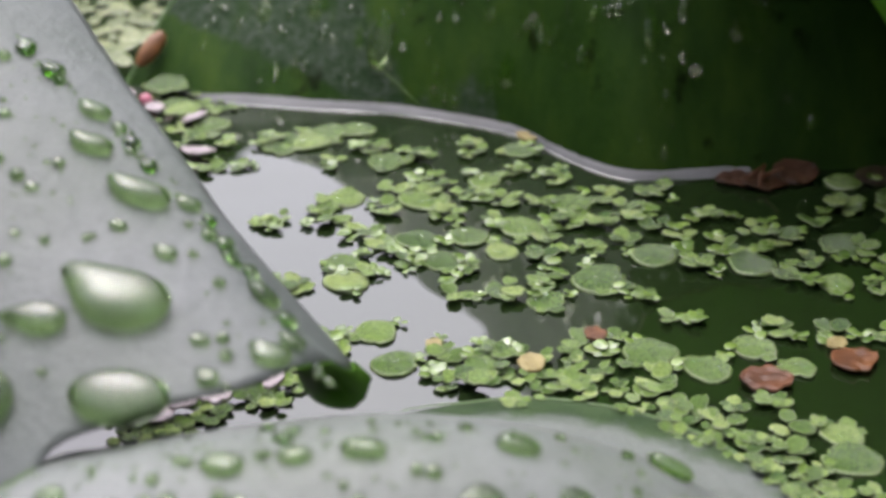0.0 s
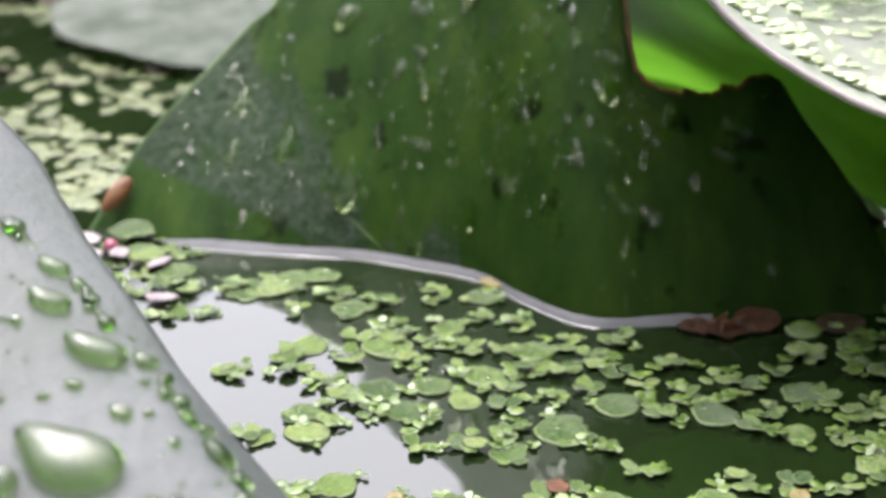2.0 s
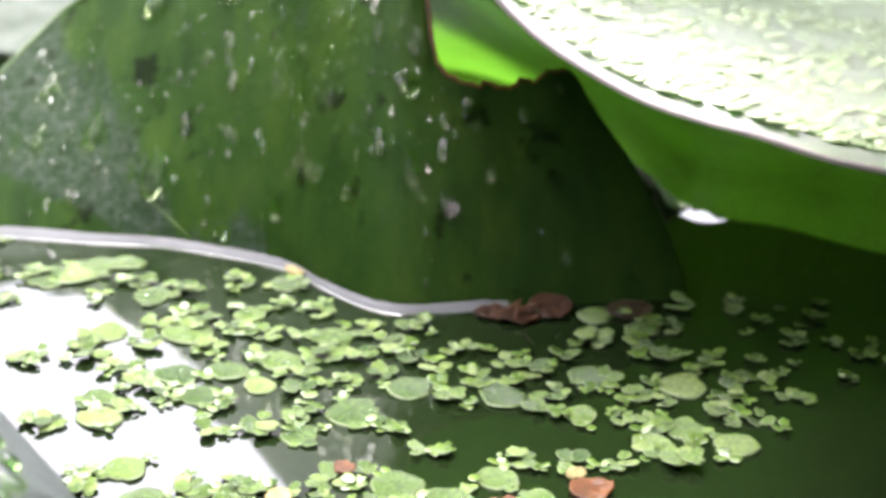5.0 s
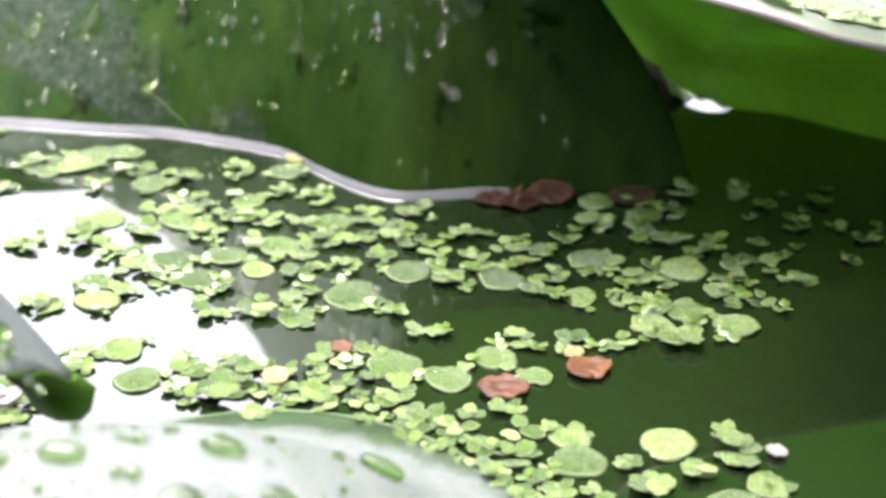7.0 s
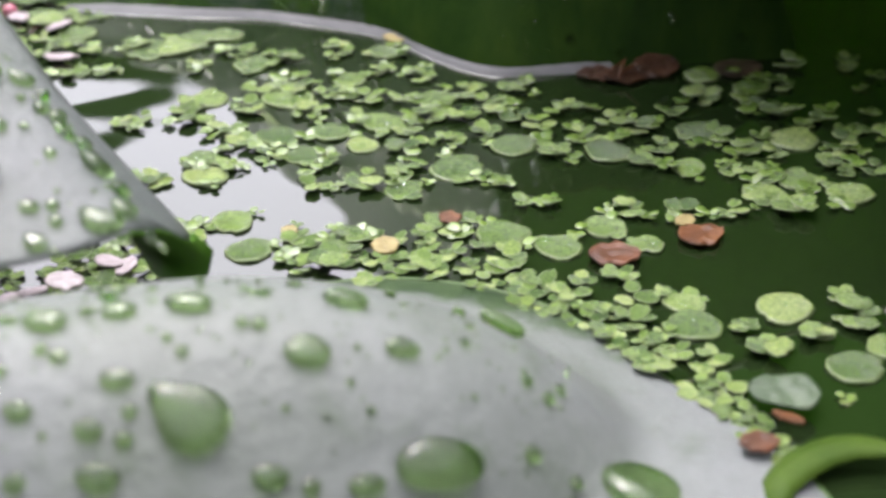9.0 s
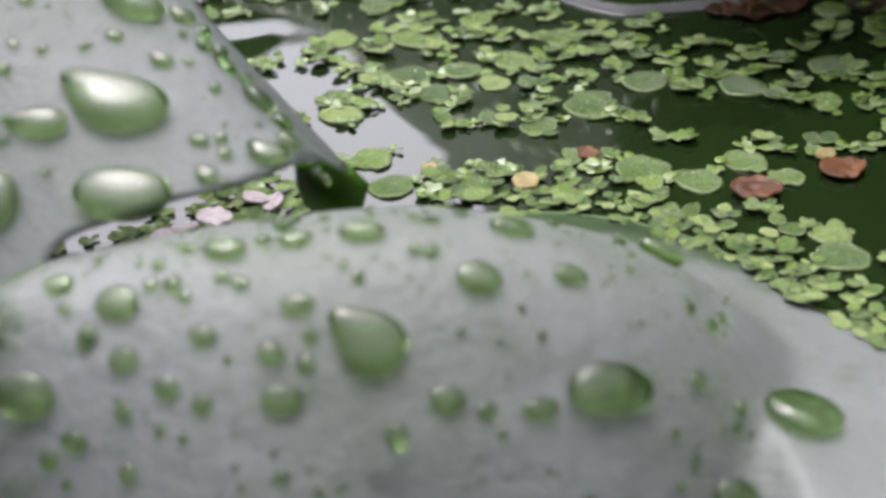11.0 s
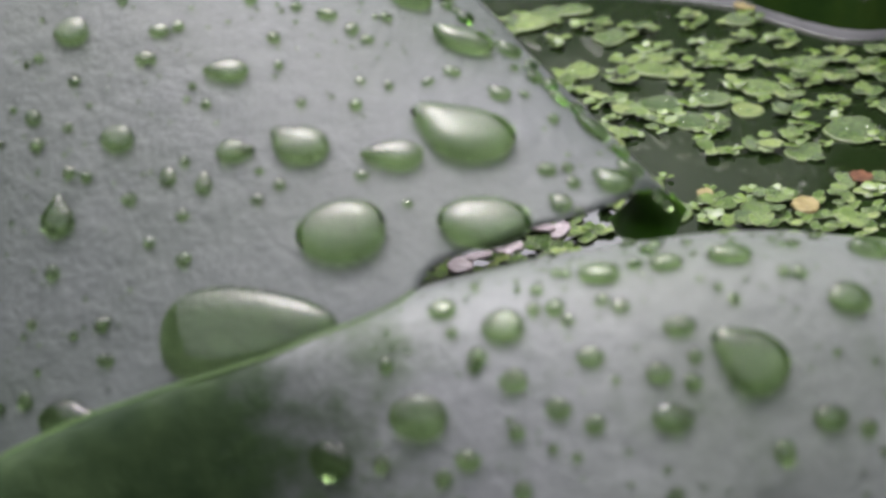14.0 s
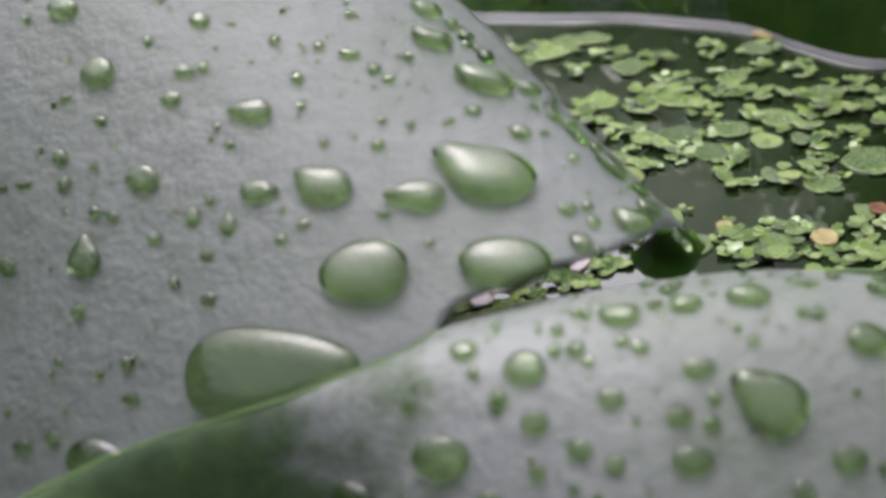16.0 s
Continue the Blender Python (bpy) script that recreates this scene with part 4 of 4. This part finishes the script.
def float_plant(kinds, x, y, a, lift=0.0, tilt=0.0):
    """Sets one of the kinds afloat at x, y with half-width a, all in millimetres."""
    ob = kinds[rnd.randrange(len(kinds))]
    m = Matrix.Translation((x * MM, y * MM, lift * MM)) @ Euler((tilt, rnd.uniform(-0.04, 0.04), rnd.uniform(0, 6.28))).to_matrix().to_4x4() @ Matrix.Scale(a * 0.00108, 4)
    spots.append((x, y, a))
    if ob.name not in used_kinds:
        used_kinds.add(ob.name)
        ob.matrix_basis = m
        return ob
    return copy_thing(ob, m @ Matrix.Scale(1 / ob.scale[0], 4))


for table in (ROUND_PLANTS, ROUND_PLANTS_NEAR):
    for x, y, a in table:
        float_plant(round_kinds, x, y, a)
for table in (SMALL_PLANTS_BACK, SMALL_PLANTS_MID, SMALL_PLANTS_FRONT, WEDGE_PLANTS, CLEFT_PLANTS):
    for x, y, a in table:
        float_plant(small_kinds, x, y, a * 1.05)
for x, y, a in PLANTS_BY_TIP:
    float_plant(round_kinds if a > 3 else small_kinds, x, y, a)


def fill(count, x0, x1, y0, y1, inside, gap, low=1.4, high=2.6):
    tries = 0
    while count and tries < 4000:
        tries += 1
        x, y, a = rnd.uniform(x0, x1), rnd.uniform(y0, y1), rnd.uniform(low, high)
        if not inside(x, y) or any((x - u) ** 2 + (y - v) ** 2 < (gap * (a + b)) ** 2 for u, v, b in spots):
            continue
        float_plant(small_kinds, x, y, a)
        count -= 1


# young plants crowding round the older ones, past counting
bm = bmesh.new()
for x, y, a in list(spots):
    for turn in range(2 if 158 < y < 236 else 0):
        q, d = rnd.uniform(0, 6.28), a * rnd.uniform(0.9, 1.35)
        if rnd.random() > 0.85:
            continue
        u, v, r = (x + d * math.cos(q)) / 100, (y + d * math.sin(q)) / 100, rnd.uniform(0.012, 0.021)
        q, count = rnd.uniform(0, 6.28), rnd.randrange(3, 6)
        for i in range(count):
            b = q + 6.28 * i / count + rnd.uniform(-0.35, 0.35)
            w = r * rnd.uniform(0.42, 0.58)
            frond(bm, u + w * math.cos(b), v + w * math.sin(b), r * rnd.uniform(0.3, 0.52), rnd.uniform(1.05, 1.35), b, rnd.uniform(-0.05, 0.3), rnd.uniform(-0.2, 0.2), (0.12 + 0.08 * i) * r + rnd.uniform(0.0, 0.004), 14)
tagged(part("young_duckweed", bm, (YOUNG_FROND, FROND_EDGE)), "young bright duckweed fronds crowded between older plants", "duckweed", kind="stuff")

# crowding along the arched leaf's sunken edge, and thinner stragglers
rim_line = curve_through([-10, 8, 22, 30, 39, 45, 52], [147, 151, 148, 141, 132, 124, 112])
fill(46, 6, 52, 108, 162, lambda x, y: -2.5 < y - rim_line(x) < 10, 0.5, 1.4, 2.8)
fill(26, -43, -15, 142, 162, lambda x, y: abs(y - 146 - 0.6 * (x + 37)) < 6, 0.3, 1.4, 2.4)
fill(26, 66, 112, 158, 216, lambda x, y: y > 120 + 0.62 * x, 0.8, 1.4, 3.2)
fill(16, -62, -40, 225, 255, lambda x, y: y > 262 + 0.6 * x, 0.6)

# distant carpet
bm = bmesh.new()
for k in range(2600):
    y = 2.72 + 3.2 * rnd.random() ** 1.3
    x = rnd.uniform(-0.42 * y - 0.35, -0.1)
    if y < shore(min(x, 0.5)) + 0.1 or wob(x, y, 2.2, 2.0) < -0.3:
        continue
    frond(bm, x, y, rnd.uniform(0.010, 0.022), rnd.uniform(1.0, 1.9), rnd.uniform(0, 6.28), 0, 0, 0.002, 10)
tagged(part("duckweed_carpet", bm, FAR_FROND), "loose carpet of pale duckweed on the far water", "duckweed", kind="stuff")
bm = bmesh.new()
for k in range(2300):
    u, t = rnd.random() ** 1.5, rnd.random()
    x = 0.42 + 1.9 * t
    y = 1.96 + 0.1 * (x - 0.6) ** 2 + 0.95 * u
    zz = cup_rim_z(x - 0.095 * u) + 0.025 + 0.05 * u
    frond(bm, x, y, rnd.uniform(0.006, 0.016), 1.25, rnd.uniform(0, 6.28), 0, 0, zz - 0.006, 8)
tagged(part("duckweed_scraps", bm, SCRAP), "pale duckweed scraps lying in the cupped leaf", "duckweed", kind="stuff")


# ---- fallen and faded bits ----
def scrap(name, material, x, y, a, label, category, long=1.3, z=0.0, tilt=(0.0, 0.0), turn=0.0, seed=0):
    """A withered curled leaf scrap, half-width a in decimetres."""
    rows = []
    for j in range(19):
        v = -1 + 2 * j / 18
        w = math.sqrt(max(0.01, 1 - v * v)) * (1 + 0.3 * wob(v, seed, 2.5, seed) + 0.16 * wob(v, seed, 9, seed))
        rows.append([(a * long * v, a * w * u, a * (0.05 * v * v + 0.06 * u * u * math.sin(2 + seed) + 0.16 * wob(u, v, 2.5, seed)) + 0.004) for u in [-1 + 2 * i / 10 for i in range(11)]])
    bm = sheet(rows)
    bmesh.ops.recalc_face_normals(bm, faces=bm.faces[:])
    ob = part(name, bm, material)
    thicken(ob, 0.0003, 0.0)
    ob.matrix_basis = Matrix.Translation(Vector((x, y, z)) * DM) @ Euler((*tilt, turn)).to_matrix().to_4x4()
    return tagged(ob, label, category)


FADED_KINDS = [("dead_leaf", RUST, "rusty red withered leaf scrap floating on water"), ("dead_leaf", BROWN, "orange-brown withered leaf scrap floating on water"),
               ("dead_leaf", STRAW, "small straw-coloured scrap floating on water"), ("dead_leaf", STRAW, "tiny straw-coloured scrap on bright water"),
               ("dead_leaf", STRAW, "yellowed curled leaf scrap among duckweed"), ("dead_leaf", BROWN, "small brown scrap among duckweed"),
               ("petal", PETAL, "small white petal floating on dark water"), ("dead_leaf", STRAW, "tan scrap stuck at the dark leaf's foot")]
for i, ((x, y, a), (name, mat, label)) in enumerate(zip(FADED, FADED_KINDS)):
    scrap(name, mat, x / 100, y / 100, 0.85 * a / 100, label, "petal" if name == "petal" else "dead leaf", 1.25, 0.004, turn=0.4 * i, seed=i)

# red bits at the end of the pale water line, their shade put into the colour
scrap("dead_leaf", SHADED_RUST, 0.475, 2.125, 0.026, "dull red withered scrap beside the dark leaf", "dead leaf", 1.3, 0.002, seed=11)
scrap("dead_leaf", SHADED_RUST, 0.575, 2.135, 0.032, "wide dull red withered scrap in shade", "dead leaf", 1.2, 0.008, (0.25, 0.0), 0.1, 12)
scrap("dead_leaf", SHADED_RUST, 0.52, 2.11, 0.028, "brown ragged scrap among red ones", "dead leaf", 1.5, 0.004, (0.1, 0.1), 0.3, 13)
scrap("dead_leaf", DARK_TWIG, 0.715, 2.13, 0.032, "dark brown scrap in deep shade", "dead leaf", 1.3, 0.002, (0.1, 0.0), 0.2, 14)
float_plant(round_kinds, 65.2, 211.5, 3.2)
float_plant(round_kinds, -55, 256, 4.4, 1.6)
float_plant(round_kinds, -50, 244, 3.3, 1.2)
for i, (x, y, t) in enumerate([(0.502, 2.118, 0.4), (0.515, 2.105, 1.2), (0.53, 2.10, -0.5)]):
    b = tube([(-0.022, 0, 0), (0, 0.003, 0.006), (0.022, 0, 0.010)], 0.0035, 6, 0.5)
    ob = part("twig", b, BROWN)
    ob.matrix_basis = Matrix.Translation(Vector((x, y, 0.010 + 0.006 * i)) * DM) @ Euler((0, -0.4, t)).to_matrix().to_4x4()
    tagged(ob, "tiny orange-brown twig among red scraps", "twig")

# bud, petals and flower bits by the leaf's far corner
b = bmesh.new()
bmesh.ops.create_uvsphere(b, u_segments=14, v_segments=9, radius=0.019)
for v in b.verts:
    v.co.z *= 2.3 * (1 - 0.25 * v.co.z / 0.06)
    v.co.y *= 0.6
bud = part("seed_husk", b, HUSK)
bud.matrix_basis = Matrix.Translation(Vector((-0.585, 2.62, 0.07)) * DM) @ Euler((-0.6, 0.75, 0)).to_matrix().to_4x4()
tagged(bud, "orange-brown seed husk stuck to the dark leaf's edge", "seed husk")
for i, (x, y, a) in enumerate([(-0.63, 2.52, 0.018), (-0.555, 2.45, 0.017), (-0.44, 2.25, 0.024), (-0.47, 2.40, 0.018), (-0.60, 2.44, 0.015)]):
    scrap("petal", PETAL, x, y, a, "pale pink petal lying on duckweed", "petal", 1.4, 0.012, (0.2, 0.1), 1.3 * i, 20 + i)
b = bmesh.new()
bmesh.ops.create_uvsphere(b, u_segments=12, v_segments=8, radius=0.014)
bb = part("flower_bud", b, BUD_PINK)
bb.location = Vector((-0.575, 2.475, 0.018)) * DM
tagged(bb, "tiny round pink flower bud on the duckweed", "flower bud")

# bits of husk and pale scum in the gap beside the dark leaf
for i, (x, y, a, mat, what) in enumerate([(0.95, 2.74, 0.015, BROWN, "brown"), (0.99, 2.66, 0.018, PETAL, "pale"), (0.93, 2.84, 0.016, PETAL, "pale"), (1.02, 2.60, 0.014, STRAW, "straw-coloured"), (1.06, 2.58, 0.016, BROWN, "dark brown")]):
    scrap("dead_leaf", mat, x, y, a, f"{what} withered scrap on the water beside leaves", "dead leaf", 1.8, 0.006, (0.15, 0.1), 0.9 * i, 40 + i)
# dark withered clump on the far water
for i in range(8):
    x, y = -1.25 + 0.11 * i + rnd.uniform(-0.04, 0.04), 3.62 + rnd.uniform(-0.1, 0.12)
    scrap("dead_leaf", DARK_TWIG, x, y, rnd.uniform(0.014, 0.03), "dark curled scrap before the far grey leaf", "dead leaf", 1.9, 0.012, (rnd.uniform(-0.4, 0.4), rnd.uniform(-0.3, 0.3)), rnd.uniform(-0.5, 0.5), 80 + i)
for i in range(9):
    x, y = -1.5 + 0.11 * i + rnd.uniform(-0.05, 0.05), 4.75 + rnd.uniform(-0.25, 0.35)
    scrap("dead_leaf", DARK_TWIG, x, y, rnd.uniform(0.06, 0.14), "dark curled dead leaf on the far water", "dead leaf", 1.5, 0.03, (rnd.uniform(-0.5, 0.5), rnd.uniform(-0.4, 0.4)), rnd.uniform(0, 6), 50 + i)
for i, (x, y, a) in enumerate([(-0.30, 1.50, 0.017), (-0.36, 1.455, 0.015), (-0.25, 1.545, 0.017), (-0.335, 1.475, 0.014), (-0.225, 1.53, 0.014)]):
    scrap("petal", PETAL, x, y, a, "pale pink petal among duckweed between leaves", "petal", 1.4, 0.01, (0.2, 0.1), 1.1 * i, 70 + i)
for x, y, a in ((-0.72, 4.15, 0.05), (-0.40, 4.3, 0.06), (-0.62, 4.5, 0.05)):
    ob = part("water_drop", bead(a, 0.9, 4), DROP)
    ob.matrix_basis = Matrix.Translation(Vector((x, y, 0.03 + 0.04 * (y - 3.85))) * DM)
    tagged(ob, "large water bead on the far grey leaf", "water drop", "beads on the far leaf")

# the arched leaf's sunken end: a yellow-green lip that curls over, and faded bits on it
lip = [(0.475 + 0.025 * k, 1.035 + 0.075 * math.sin(math.pi * min(1.0, k / 9)) ** 0.7, 0.012 + 0.012 * math.sin(0.35 * k)) for k in range(12)]
curl = part("curled_lip", sheet([[(x + 0.006 * j, y - 0.012 * j, z + 0.016 * math.sin(0.55 * j) - 0.006 * j) for j in range(4)] for x, y, z in lip]), LIP, fl, "yellow-green lip curled over at the sunken end")
curl.matrix_parent_inverse = Matrix.Translation(-Vector(fl.location))
thicken(curl, 0.0003)
scrap("dead_leaf", RUST, 0.495, 1.105, 0.015, "rusty scrap on the arched leaf's sunken end", "dead leaf", 1.5, 0.02, (0.2, 0.1), 0.2, 91)
scrap("dead_leaf", BROWN, 0.535, 1.135, 0.008, "brown sliver on the arched leaf's sunken end", "dead leaf", 2.6, 0.026, (0.1, 0.2), 2.2, 92)
scrap("dead_leaf", FADED_GREEN, 0.545, 1.19, 0.030, "faded grey-green scrap floating beside the arched leaf", "dead leaf", 1.3, 0.02, (0.15, 0.0), -0.2, 93)

# dark curled twig lying in the cup
b = tube([(0.625, 2.33, 0.50), (0.66, 2.36, 0.505), (0.71, 2.385, 0.508), (0.755, 2.41, 0.507), (0.80, 2.41, 0.502), (0.85, 2.42, 0.50), (0.90, 2.43, 0.495)], 0.004, 7, 0.5)
tagged(part("twig", b, DARK_TWIG), "thin dark curled twig in the cupped leaf", "twig")

# droplets lying on the broad fronds
bm = bmesh.new()
for x, y, a in ROUND_PLANTS + ROUND_PLANTS_NEAR + PLANTS_BY_TIP:
    for i in range(rnd.randrange(1, 5)):
        q, d = rnd.uniform(0, 6.28), 0.6 * a * rnd.random() ** 0.5
        dome(bm, Matrix.Translation(((x + d * math.cos(q)) / 100, (y + d * math.sin(q)) / 100, (0.12 * a) / 100)), 0.003 + 0.004 * rnd.random() ** 2, 8)
tagged(part("water_droplets", bm, THIN_DROP), "fine droplets lying on floating fronds", "water drops", kind="stuff")

# white sheet standing in for the sky's glint on water between the dark leaf and the cupped one
rows = []
for k in range(25):
    t = k / 24
    y = 3.02 - 0.44 * t
    x0, w = 0.893 + 0.012 * math.sin(3 * t), 0.012 + 0.03 * t + 0.05 * math.exp(-(((t - 0.88) / 0.07) ** 2))
    rows.append([(x0 + w * u, y + 0.02 * u, 0.001 + 0.022 * (1 - u) ** 1.5 + 0.003 * wob(u, t, 9)) for u in [j / 6 for j in range(7)]])
thicken(tagged(part("petal", sheet(rows), SKY_GLINT), "white sheet painted as a sky glint on water between two leaves", "petal"), 0.0002, 0.0)
